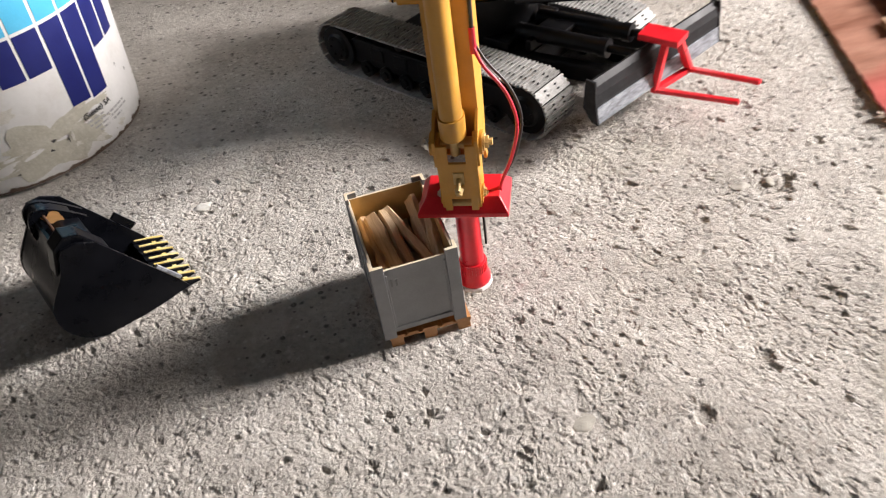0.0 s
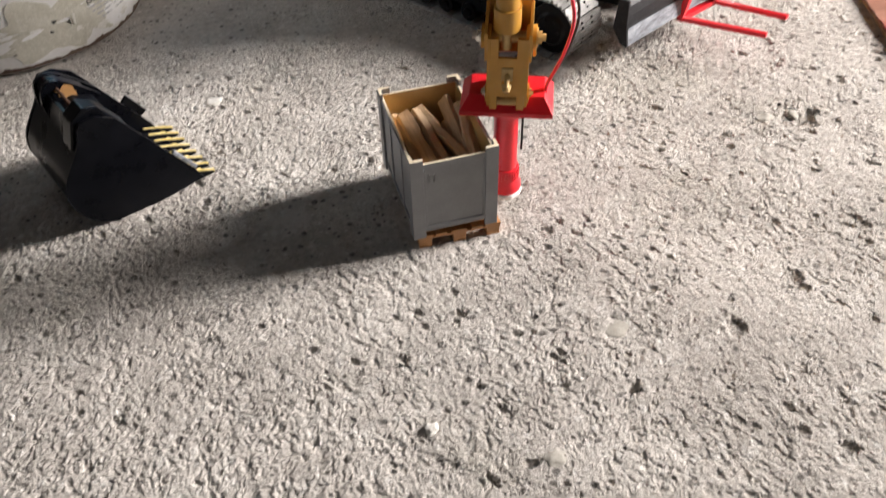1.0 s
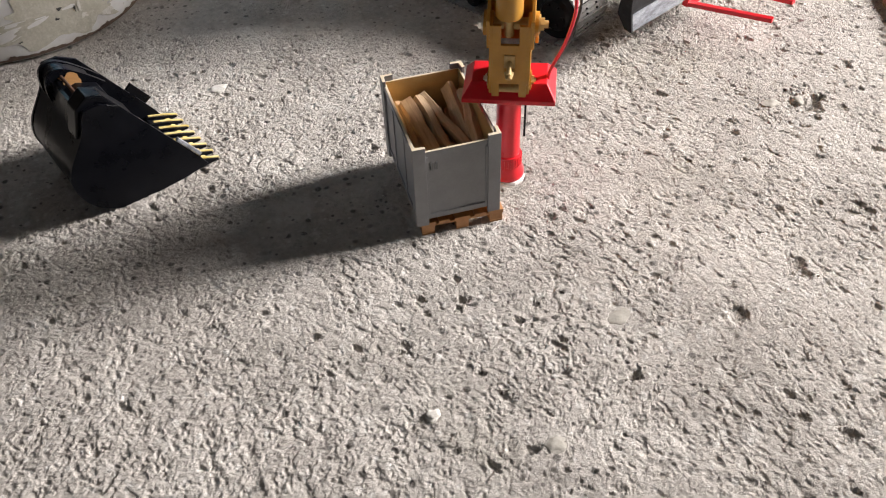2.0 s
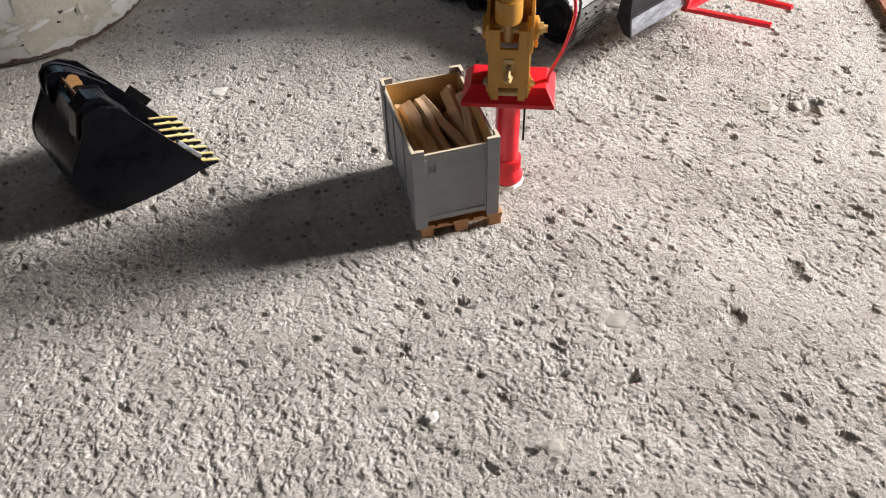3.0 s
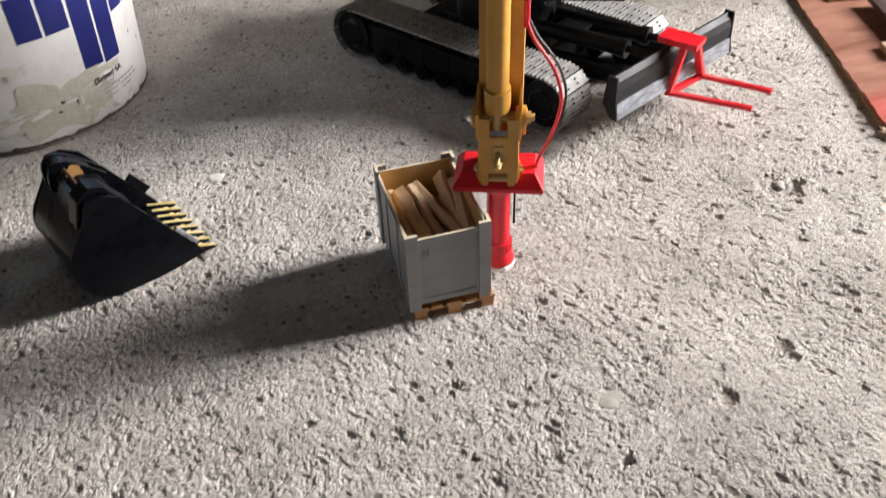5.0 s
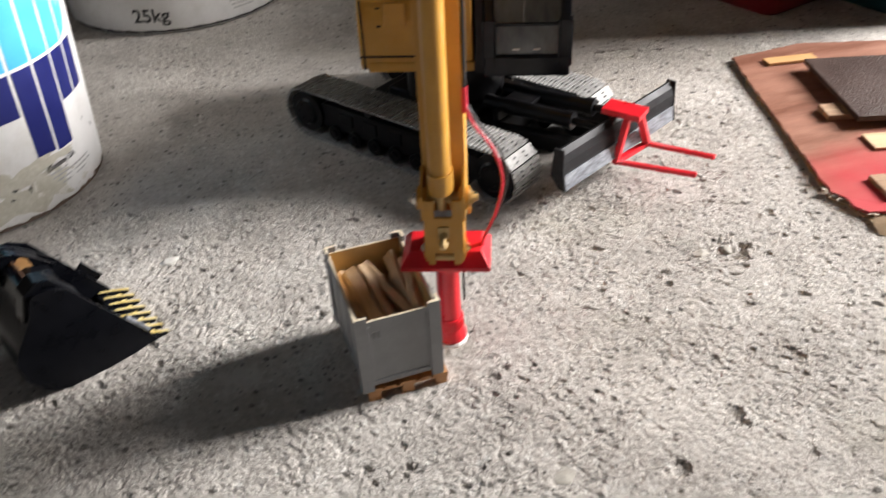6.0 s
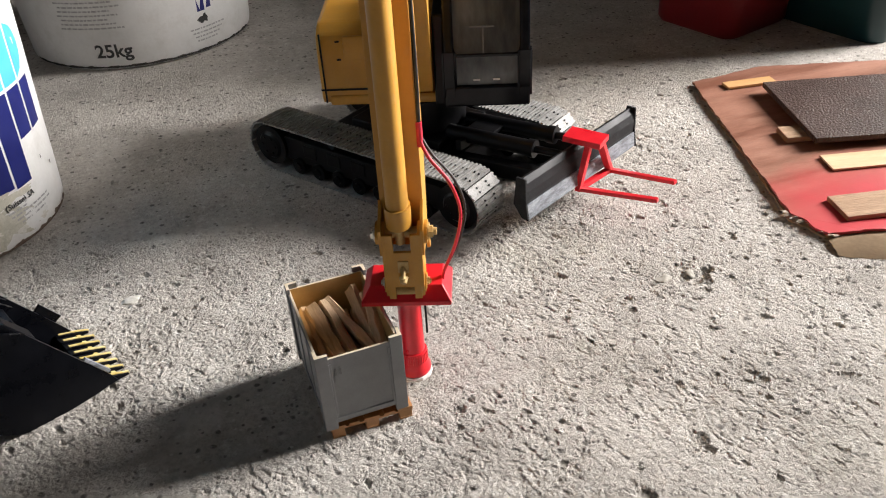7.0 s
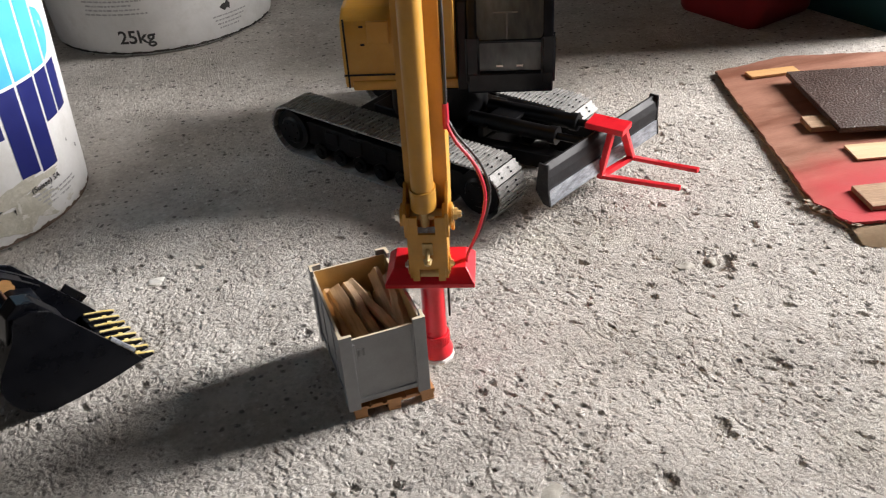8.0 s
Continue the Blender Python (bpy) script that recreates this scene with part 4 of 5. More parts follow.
bm = bmesh.new()
for s in (-1, 1):
    prism(bm, [(-0.010, 0.084), (0.012, 0.084), (0.0135, 0.104), (0.0135, 0.146), (0.004, 0.152), (-0.010, 0.140)], 0.0030, "x", s * 0.0142, bevel=0.0006)
block(bm, (0, 0.0122, 0.1130), (0.0304, 0.0024, 0.0340), bevel=0.0005)
block(bm, (-0.0110, 0.0122, 0.1376), (0.0084, 0.0024, 0.0168), bevel=0.0005)
block(bm, (0.0110, 0.0122, 0.1376), (0.0084, 0.0024, 0.0168), bevel=0.0005)
block(bm, (0.0105, 0.0122, 0.0905), (0.0058, 0.0024, 0.0130), bevel=0.0004)
block(bm, (-0.0105, 0.0122, 0.0905), (0.0058, 0.0024, 0.0130), bevel=0.0004)
coupler = arm("coupler", bm, YELLOW, "yellow coupler bracket with slots")
bm = bmesh.new()
rod(bm, (0, 0.0120, 0.1135), (0, 0.0165, 0.1135), 0.0030, 0.0024, 6)
rod(bm, (0, 0.0130, 0.1165), (0, 0.0205, 0.1105), 0.0021, 0.0019, 12)
rod(bm, (0, 0.0160, 0.1085), (0, 0.0200, 0.1060), 0.0040, 0.0024, 12)
block(bm, (0, 0.0138, 0.1165), (0.0085, 0.0012, 0.0110), bevel=0.0005)
arm("locking_bolt", bm, BRASS, "brass-coloured locking bolt", False, coupler)
for z, y, k, g in ((0.1420, 0.004, 1.0, 1.0), (0.0925, 0.004, 0.85, 0.25)):
    for s in (-1, 1):
        a = 0.0150 + 0.0045 * g
        bm = bmesh.new()
        rod(bm, (s * 0.0150, y, z), (s * (a + 0.0008), y, z), 0.0088 * k, None, 24)
        arm("boss", bm, YELLOW, "", False, coupler)
        bm = bmesh.new()
        rod(bm, (s * a, y, z), (s * (a + 0.0010 + 0.0012 * g), y, z), 0.0066 * k, None, 20)
        rod(bm, (s * a, y, z), (s * (a + 0.0024 + 0.0026 * g), y, z), 0.0048 * k, None, 6)
        rod(bm, (s * a, y, z), (s * (a + 0.0032 + 0.0048 * g), y, z), 0.0027 * k, None, 12)
        arm("pin_bolt", bm, BOLT if s > 0 else BRASS, "nut and bolt on the pivot pin", False, coupler)
bm = bmesh.new()
rod(bm, (-0.0128, 0.0075, 0.0885), (0.0128, 0.0075, 0.0885), 0.0044, None, 16)
arm("pivot_pin", bm, BRASS, "", True, coupler)
bm = bmesh.new()
rod(bm, (-0.0128, 0.004, 0.1420), (0.0128, 0.004, 0.1420), 0.0042, None, 16)
arm("pivot_pin", bm, BRASS, "", True, coupler)
bm = bmesh.new()
prism(bm, [(-0.012, 0.118), (-0.006, 0.118), (0.006, 0.148), (0.000, 0.150)], 0.0026, "x", -0.0195, bevel=0.0005)
arm("link_lever", bm, YELLOW, "", False, coupler)

# red lifting tool under the coupler
bm = bmesh.new()
lo = [(-0.0295, -0.019), (0.0295, -0.019), (0.0295, 0.019), (-0.0295, 0.019)]
rings = []
for z, k, j in ((0.0728, 1.0, 1.0), (0.0758, 1.0, 1.0), (0.0845, 0.80, 0.62)):
    rings.append([bm.verts.new((x * k, y * j - 0.004, z - 0.003)) for x, y in lo])
bm.faces.new(rings[0])
bm.faces.new(rings[-1])
for a, b in zip(rings, rings[1:]):
    for i in range(4):
        bm.faces.new((a[i], a[(i + 1) % 4], b[(i + 1) % 4], b[i]))
bmesh.ops.bevel(bm, geom=list(bm.edges), offset=0.0006, segments=2, profile=0.6, affect="EDGES")
plate = arm("tool_plate", bm, RED, "red plastic mounting plate with sloped sides")
bm = bmesh.new()
D = -0.0105
lathe(bm, [(0.0001, 0.0120 + D), (0.0108, 0.0120 + D), (0.0118, 0.0135 + D), (0.0117, 0.0160 + D), (0.0102, 0.0200 + D), (0.0096, 0.0225 + D), (0.0096, 0.0300 + D), (0.0093, 0.0310 + D), (0.0082, 0.0312 + D), (0.0080, 0.0590), (0.0088, 0.0640), (0.0110, 0.0685), (0.0130, 0.0700)], 40)
column = arm("tool_column", bm, RED, "red plastic column with a knurled collar", True)
bm = bmesh.new()
for k in range(36):
    a = 2 * math.pi * k / 36
    q = Matrix.Rotation(a, 4, "Z")
    block(bm, (0.0097, 0, 0.0262 + D), (0.0007, 0.0008, 0.0072), q)
arm("knurled_collar", bm, RED, "", False, column)
bm = bmesh.new()
lathe(bm, [(0.0001, 0.0086 + D), (0.0108, 0.0086 + D), (0.0124, 0.0092 + D), (0.0128, 0.0106 + D), (0.0122, 0.0120 + D), (0.0001, 0.0122 + D)], 12)
arm("foot_ring", bm, WHITE_PLASTIC, "white plastic foot ring", False, column)
bm = bmesh.new()
block(bm, (-0.0108, -0.0020, 0.052), (0.0014, 0.0045, 0.036), bevel=0.0003)
arm("slide_rail", bm, BLACK, "thin dark metal rail", False, column)
loop = [(-0.0150, -0.004, 0.180), (-0.0200, -0.002, 0.169), (-0.0320, 0.000, 0.152), (-0.0375, 0.002, 0.132), (-0.0330, 0.002, 0.108), (-0.0255, 0.000, 0.088), (-0.0240, 0.000, 0.080)]
arm("red_cable", tube(bmesh.new(), loop, 0.0011), RUBBER_RED, "thin red cable", True)
arm("black_cable", tube(bmesh.new(), [(x - 0.0022 * math.sin(i * 0.55) - 0.0006, y - 0.0022, z + 0.0015) for i, (x, y, z) in enumerate(loop)], 0.0009), RUBBER_BLACK, "thin black cable", True)
bm = rod(bmesh.new(), (-0.0148, -0.005, 0.176), (-0.0148, -0.005, 0.192), 0.0020, None, 12)
arm("cable_sleeve", bm, RUBBER_RED, "red shrink sleeve", True)
arm("arm_cable", tube(bmesh.new(), [(-0.0148, -0.005, 0.190), (-0.0152, -0.006, 0.225), (-0.0148, -0.008, 0.27), (-0.0150, -0.012, 0.335)], 0.0013), RUBBER_BLACK, "", True)


# ---- red fork frame hung on the blade ----
fork = thing("pallet_fork", pose(0.338, 0.615, 0.02), "bright red plastic pallet fork hooked over the dozer blade", "pallet fork")
C1, C2, T1, T2 = Vector((0.3165, 0.6150, 0.0250)), Vector((0.3600, 0.6370, 0.0235)), Vector((0.3660, 0.5610, 0.0300)), Vector((0.3940, 0.5775, 0.0330))
U1, U2 = Vector((0.3210, 0.6085, 0.0715)), Vector((0.3345, 0.6125, 0.0715))


def bar(name, a, b, w, hgt):
    way = b - a
    m = Matrix.Translation((a + b) / 2) @ way.to_track_quat("Y", "Z").to_matrix().to_4x4()
    return part(name, block(bmesh.new(), (0, 0, 0), (w, way.length, hgt), bevel=0.0005), RED, fork, "", m)


bar("tine", C1, T1, 0.0052, 0.0036)
bar("tine", C2, T2, 0.0052, 0.0036)
bar("base_bar", C1 - (C2 - C1) * 0.04, C2 + (C2 - C1) * 0.04, 0.0056, 0.0046)
bar("upright", C1 + Vector((0, 0, 0.001)), U1, 0.0064, 0.0052)
bar("upright", C2 + Vector((0, 0, 0.001)), U2, 0.0064, 0.0052)
hook = (U1 + U2) / 2
bar("top_hook", hook + Vector((-0.0160, 0.0220, 0.0025)), hook + Vector((0.0070, -0.0050, 0.0015)), 0.0220, 0.0055)


# ---- spare digging bucket ----
A_, W_ = Vector((0.9100, 0.4147, 0)), Vector((0.4147, -0.9100, 0))
BK = Matrix(((A_.x, -W_.x, 0, -0.1540), (A_.y, -W_.y, 0, 0.5530), (0, 0, 1, 0.0), (0, 0, 0, 1)))   # x: to the teeth, y: away
bucket = thing("excavator_bucket", BK, "black steel model digging bucket with yellow teeth lying on the concrete", "bucket")


def rounded(pts, times=2):
    """Cuts the corners of an open outline, keeping its ends."""
    for _ in range(times):
        out = [pts[0]]
        for (x0, z0), (x1, z1) in zip(pts, pts[1:]):
            out += [(0.75 * x0 + 0.25 * x1, 0.75 * z0 + 0.25 * z1), (0.25 * x0 + 0.75 * x1, 0.25 * z0 + 0.75 * z1)]
        pts = out + [pts[-1]]
    return pts


# belly from the lip round to the hitch, drawn in at the neck
curve = rounded([(0.040, 0.0045), (0.024, 0.0020), (-0.008, 0.0004), (-0.024, 0.0012), (-0.039, 0.0110), (-0.0475, 0.0280), (-0.0460, 0.0440), (-0.0370, 0.0570), (-0.0290, 0.0680), (-0.0255, 0.0800)])
inner = [(x * 0.955 + 0.0012, z * 0.965 + 0.0024) for x, z in reversed(curve)]
bm = prism(bmesh.new(), curve + inner, 0.074, "y", 0.0, bevel=0.0)
shell = part("shell", bm, BUCKET_BLACK, bucket, "satin black curved bucket shell", BK, True)
side = [(x - 0.0006, z) for x, z in curve[1:]] + [(-0.0235, 0.0838), (-0.0130, 0.0840), (-0.0010, 0.0772), (0.0395, 0.0150), (0.0450, 0.0045)]
for s in (-1, 1):
    bm = prism(bmesh.new(), side, 0.0026, "y", s * 0.0372, bevel=0.0005)
    part("side_plate", bm, BUCKET_BLACK, bucket, "", BK)
# hitch: a boxed ear by the near side, a tall rounded ear with a slot by the far one, a pin and a bridge between them
bm = prism(bmesh.new(), [(-0.0335, 0.0640), (-0.0275, 0.0835), (-0.0180, 0.0905), (-0.0080, 0.0865), (0.0060, 0.0660)], 0.0150, "y", -0.0270, bevel=0.0012)
part("ear", bm, BUCKET_BLACK, bucket, "", BK)
tall = rounded([(-0.0300, 0.0600), (-0.0315, 0.0730), (-0.0300, 0.0820), (-0.0260, 0.0872), (-0.0190, 0.0880), (-0.0110, 0.0835), (0.0000, 0.0735), (0.0080, 0.0650)])
for y, thick in ((0.0160, 0.0034), (0.0285, 0.0034)):
    part("ear", prism(bmesh.new(), tall, thick, "y", y, bevel=0.0008), BUCKET_BLACK, bucket, "", BK)
cap = rounded([(-0.0280, 0.0800), (-0.0255, 0.0862), (-0.0190, 0.0872), (-0.0110, 0.0828), (-0.0010, 0.0735)])
bm = prism(bmesh.new(), cap + [(x * 0.9 - 0.002, z - 0.0040) for x, z in reversed(cap)], 0.0130, "y", 0.0222, bevel=0.0)
part("ear_cap", bm, BUCKET_BLACK, bucket, "", BK, True)
bm = prism(bmesh.new(), [(-0.0330, 0.0610), (-0.0285, 0.0700), (-0.0120, 0.0740), (0.0020, 0.0680), (-0.0040, 0.0610)], 0.056, "y", 0.002, bevel=0.0015)
part("ear_bridge", bm, BUCKET_BLACK, bucket, "", BK)
bm = bmesh.new()
rod(bm, (-0.0190, -0.0150, 0.0815), (-0.0190, 0.0150, 0.0815), 0.0012, None, 16)
part("pin", bm, RUST, bucket, "rusty hinge pin", BK, True)
bm = blot(bmesh.new(), 0, 0.0075, 0.0075, 0.0042, 17, 26, 0.35)
for v in bm.verts:
    v.co = Vector((v.co.x, v.co.y - 0.0075, 0.0))
bmesh.ops.solidify(bm, geom=list(bm.faces), thickness=0.0008)
part("worn_patch", bm, ORANGE_PLY, bucket, "orange-yellow worn paint patch", BK @ pose(-0.0140, 0.0138, 0.0775, 90, 35, 0))
bm = prism(bmesh.new(), [(0.0235, 0.0380), (0.0345, 0.0215), (0.0405, 0.0250), (0.0290, 0.0425)], 0.0026, "y", 0.0398, bevel=0.0004)
part("side_cutter", bm, BUCKET_BLACK, bucket, "", BK)
bm = prism(bmesh.new(), [(0.0270, 0.0350), (0.0400, 0.0155), (0.0422, 0.0168), (0.0292, 0.0364)], 0.0030, "y", -0.0376, bevel=0.0004)
part("side_edge", bm, EDGE, bucket, "worn bare side edge", BK)
bm = prism(bmesh.new(), [(0.0300, 0.0110), (0.0430, 0.0064), (0.0425, 0.0036), (0.0300, 0.0050)], 0.0740, "y", 0.0, bevel=0.0005)
part("lip", bm, BUCKET_BLACK, bucket, "", BK)
TOOTH_EDGE = surface("yellow_tooth_paint", (0.56, 0.42, 0.12), (0.74, 0.62, 0.30), 0.6, scale=120, fine=700, bump=0.1, dust=(0.2, 0.16, 0.08), dust_amount=0.35)
for k in range(8):
    y = -0.0350 + k * 0.0100
    bm = prism(bmesh.new(), [(0.0300, 0.0130), (0.0420, 0.0090), (0.0540, 0.0040), (0.0538, 0.0028), (0.0420, 0.0032), (0.0320, 0.0070)], 0.0034, "y", y, bevel=0.0006)
    t = part("tooth", bm, BUCKET_BLACK, bucket, "", BK)
    bm = prism(bmesh.new(), [(0.0325, 0.0132), (0.0422, 0.0098), (0.0547, 0.0046), (0.0549, 0.0026), (0.0520, 0.0038), (0.0420, 0.0084), (0.0325, 0.0120)], 0.0017, "y", y + 0.0008, bevel=0.0003)
    part("tooth_cap", bm, TOOTH_EDGE, t, "yellow painted tooth", BK)
    if k < 7:
        bm = prism(bmesh.new(), [(0.0440, 0.0062), (0.0472, 0.0050), (0.0472, 0.0038), (0.0440, 0.0045)], 0.0062, "y", y + 0.0050, bevel=0.0003)
        part("lip_edge", bm, TOOTH_EDGE, bucket, "worn yellow lip edge", BK)


# ---- white pails ----
def bend(bm, r0, slope, a0, out=0.0003):
    """Wraps a flat drawing (x: degrees round the pail, y: height) onto the pail's wall."""
    for v in bm.verts:
        a, z = radians(a0 + v.co.x), v.co.y
        r = r0 + slope * z + out + v.co.z
        v.co = Vector((r * math.cos(a), r * math.sin(a), z))
    return bm


def sheet(bm, a0, a1, z0, z1, da=1.5, dz=0.01):
    """A fine flat grid in (degrees, height), to be bent."""
    na, nz = max(1, round((a1 - a0) / da)), max(1, round((z1 - z0) / dz))
    rows = [[bm.verts.new((a0 + (a1 - a0) * i / na, z0 + (z1 - z0) * j / nz, 0)) for i in range(na + 1)] for j in range(nz + 1)]
    for lo, hi in zip(rows, rows[1:]):
        for i in range(na):
            bm.faces.new((lo[i], lo[i + 1], hi[i + 1], hi[i]))
    return bm


def lettering(text, size, r0, slope, a_left, z, lean=0.0):
    """Text wrapped on a pail's wall, from its left end."""
    cu = bpy.data.curves.new("lettering", "FONT")
    cu.body, cu.size, cu.resolution_u, cu.offset = text, size, 3, size * 0.022
    tmp = bpy.data.objects.new("lettering", cu)
    scene.collection.objects.link(tmp)
    me = bpy.data.meshes.new_from_object(tmp.evaluated_get(bpy.context.evaluated_depsgraph_get()))
    bpy.data.objects.remove(tmp)
    bm = bmesh.new()
    bm.from_mesh(me)
    bmesh.ops.subdivide_edges(bm, edges=[e for e in bm.edges if e.calc_length() > size * 0.3], cuts=2)
    r = r0 + slope * z
    for v in bm.verts:
        v.co = Vector((math.degrees(v.co.x / r), v.co.y + z + lean * v.co.x, 0))
    return bend(bm, r0, slope, a_left, 0.0006)


def build_pail(x, y, r, slope, height, label):
    m = pose(x, y, 0.0006)
    ob = thing("pail", m, label, "pail")
    bm = bmesh.new()
    top = r + slope * height
    lathe(bm, [(0.0001, 0.006), (r - 0.012, 0.006), (r - 0.011, 0.0), (r - 0.004, 0.0), (r - 0.0035, 0.0018), (r - 0.0004, 0.0024), (r + slope * 0.007, 0.0070), (r + slope * 0.02, 0.02), (r + slope * 0.1, 0.1), (r + slope * (height - 0.05), height - 0.05),
               (top + 0.006, height - 0.048), (top + 0.006, height - 0.040), (top, height - 0.038), (top, height - 0.006), (top + 0.005, height - 0.004), (top + 0.005, height), (top - 0.003, height), (top - 0.003, height - 0.03), (r - 0.003, 0.009), (0.0001, 0.009)], 96)
    body = part("body", bm, PAIL, ob, "", m, True)
    return ob, body, m


pail, body, PM = build_pail(-0.2655, 0.8505, 0.1212, 0.055, 0.30, "scuffed white plastic pail with blue stripes and dried mortar")
R0, SL = 0.1212, 0.055


TURN, RISE = 2.5, 0.0030


def on_pail(name, bm, material, label="", out=0.0003):
    for v in bm.verts:
        v.co.y += RISE
    return part(name, bend(bm, R0, SL, TURN, out), material, body, label, PM, True)


for a0, a1, z0, z1 in ((-72.5, -63.0, 0.097, 0.136), (-61.7, -51.8, 0.097, 0.136), (-50.4, -41.0, 0.0535, 0.136), (-39.8, -30.4, 0.0510, 0.136), (-29.2, -20.2, 0.0900, 0.136), (-18.8, -10.2, 0.0900, 0.136)):
    on_pail("navy_stripe", sheet(bmesh.new(), a0, a1, z0, z1), NAVY, "navy blue printed stripe")
for a0, a1, z1 in ((-72.5, -63.0, 0.24), (-61.7, -51.8, 0.24), (-50.4, -41.0, 0.24), (-39.8, -30.4, 0.24), (-29.2, -20.2, 0.24)):
    on_pail("sky_blue_stripe", sheet(bmesh.new(), a0, a1, 0.139, z1), CYAN, "sky blue printed stripe")
bm = bmesh.new()
outl = [(-18.8, 0.139)] + [(-18.8 + 9.0 * math.sin(math.pi * min(1, t / 9)) ** 0.6 + 0.2, 0.139 + 0.050 * t / 9) for t in range(1, 9)] + [(-18.8, 0.189)]
bm.faces.new([bm.verts.new((a, z, 0)) for a, z in outl])
on_pail("sky_blue_stripe", bm, CYAN, "sky blue printed stripe")
on_pail("mortar_stain", blot(bmesh.new(), -66, 0.033, 23, 0.025, 3, 60), MORTAR, "dried grey-beige mortar smear", 0.0005)
on_pail("mortar_stain", blot(bmesh.new(), -42, 0.047, 10, 0.004, 5, 40), MORTAR, "", 0.0005)
on_pail("mortar_stain", blot(bmesh.new(), -50, 0.022, 13, 0.014, 12, 50), MORTAR, "", 0.0004)
on_pail("mortar_stain", blot(bmesh.new(), -36, 0.016, 7, 0.009, 8, 40), PAIL, "", 0.0007)
for a, z, ra, rz, s in ((-64, 0.035, 0.9, 0.0016, 1), (-66, 0.027, 0.8, 0.0012, 2), (-20, 0.062, 0.4, 0.002, 4), (-12, 0.048, 0.4, 0.0022, 5), (-82, 0.016, 0.7, 0.001, 6), (-58, 0.030, 0.3, 0.0035, 9)):
    on_pail("dark_speck", blot(bmesh.new(), a, z, ra, rz, s, 14, 0.6), INK, "", 0.0009)
for a, z, ra, rz, s in ((-56, 0.030, 0.7, 0.006, 11), (-55, 0.021, 1.4, 0.0022, 12), (-44, 0.013, 3.0, 0.003, 13), (-30, 0.012, 2.5, 0.0025, 14), (-78, 0.075, 5, 0.006, 15)):
    on_pail("paint_drip", blot(bmesh.new(), a, z, ra, rz, s, 20, 0.5), STONE, "", 0.0009)
part("lettering", lettering("(Suisse) SA", 0.0080, R0, SL, -46.0, 0.0405), INK, body, "small black printed words", PM)


def print_words(a0, a1, z, hgt, seed, out):
    """One line of small print as a row of word-long bars."""
    rng, bm, a = random.Random(seed), bmesh.new(), a0
    while a < a1:
        w = rng.uniform(1.2, 4.0) * 0.115 / R0
        sheet(bm, a, min(a + w, a1), z, z + hgt)
        a += w + 0.7 * 0.115 / R0
    return on_pail("print_line", bm, FAINT, "", out)


for k, (a0, a1) in enumerate(((-48, -38), (-47, -23), (-45, -22), (-43, -27))):
    print_words(a0, a1, 0.0325 - 0.0045 * k, 0.0019, k, 0.0007)
RISE = 0.0
for k in range(34):
    a = -118 + k * 3.4
    on_pail("grime", blot(bmesh.new(), a, 0.0038, 3.4, 0.0012 + 0.0007 * (k * 7 % 4), k + 30, 14, 0.35), GRIME, "", 0.0006)
TURN, RISE = 0.0, 0.0

far_pail, body, PM = build_pail(-0.0407, 1.3376, 0.1570, 0.06, 0.34, "white plastic pail with black weight print standing on the concrete")
R0 = 0.1570
part("lettering", lettering("25kg", 0.0255, R0, SL, -114.0, 0.0185), INK, body, "black printed weight", PM)
for a0, a1, z0 in ((-61.5, -57.2, 0.058), (-56.2, -53.2, 0.060), (-52.4, -49.6, 0.066)):
    on_pail("navy_stripe", sheet(bmesh.new(), a0, a1, z0, 0.135), NAVY, "navy blue printed stripe")
on_pail("emblem", blot(bmesh.new(), -58.5, 0.047, 2.6, 0.0055, 21, 20, 0.5), INK, "", 0.0005)
for k in range(11):
    print_words(-128 + (k % 3) * 0.8, -97 - (k * 7 % 5) * 1.6, 0.058 + 0.0058 * k, 0.0022, 20 + k, 0.0005)
for k in range(4):
    print_words(-67 + k, -46 - 2 * k, 0.034 - 0.0055 * k, 0.0020, 40 + k, 0.0005)
# contact shadow at the far pail's foot, painted on as a row of dark blots
for k in range(36):
    on_pail("grime", blot(bmesh.new(), -155 + k * 3.7, 0.0045, 3.4, 0.0011 + 0.0005 * (k * 5 % 3), k + 70, 12, 0.3), FOOT_SHADE, "", 0.0006)


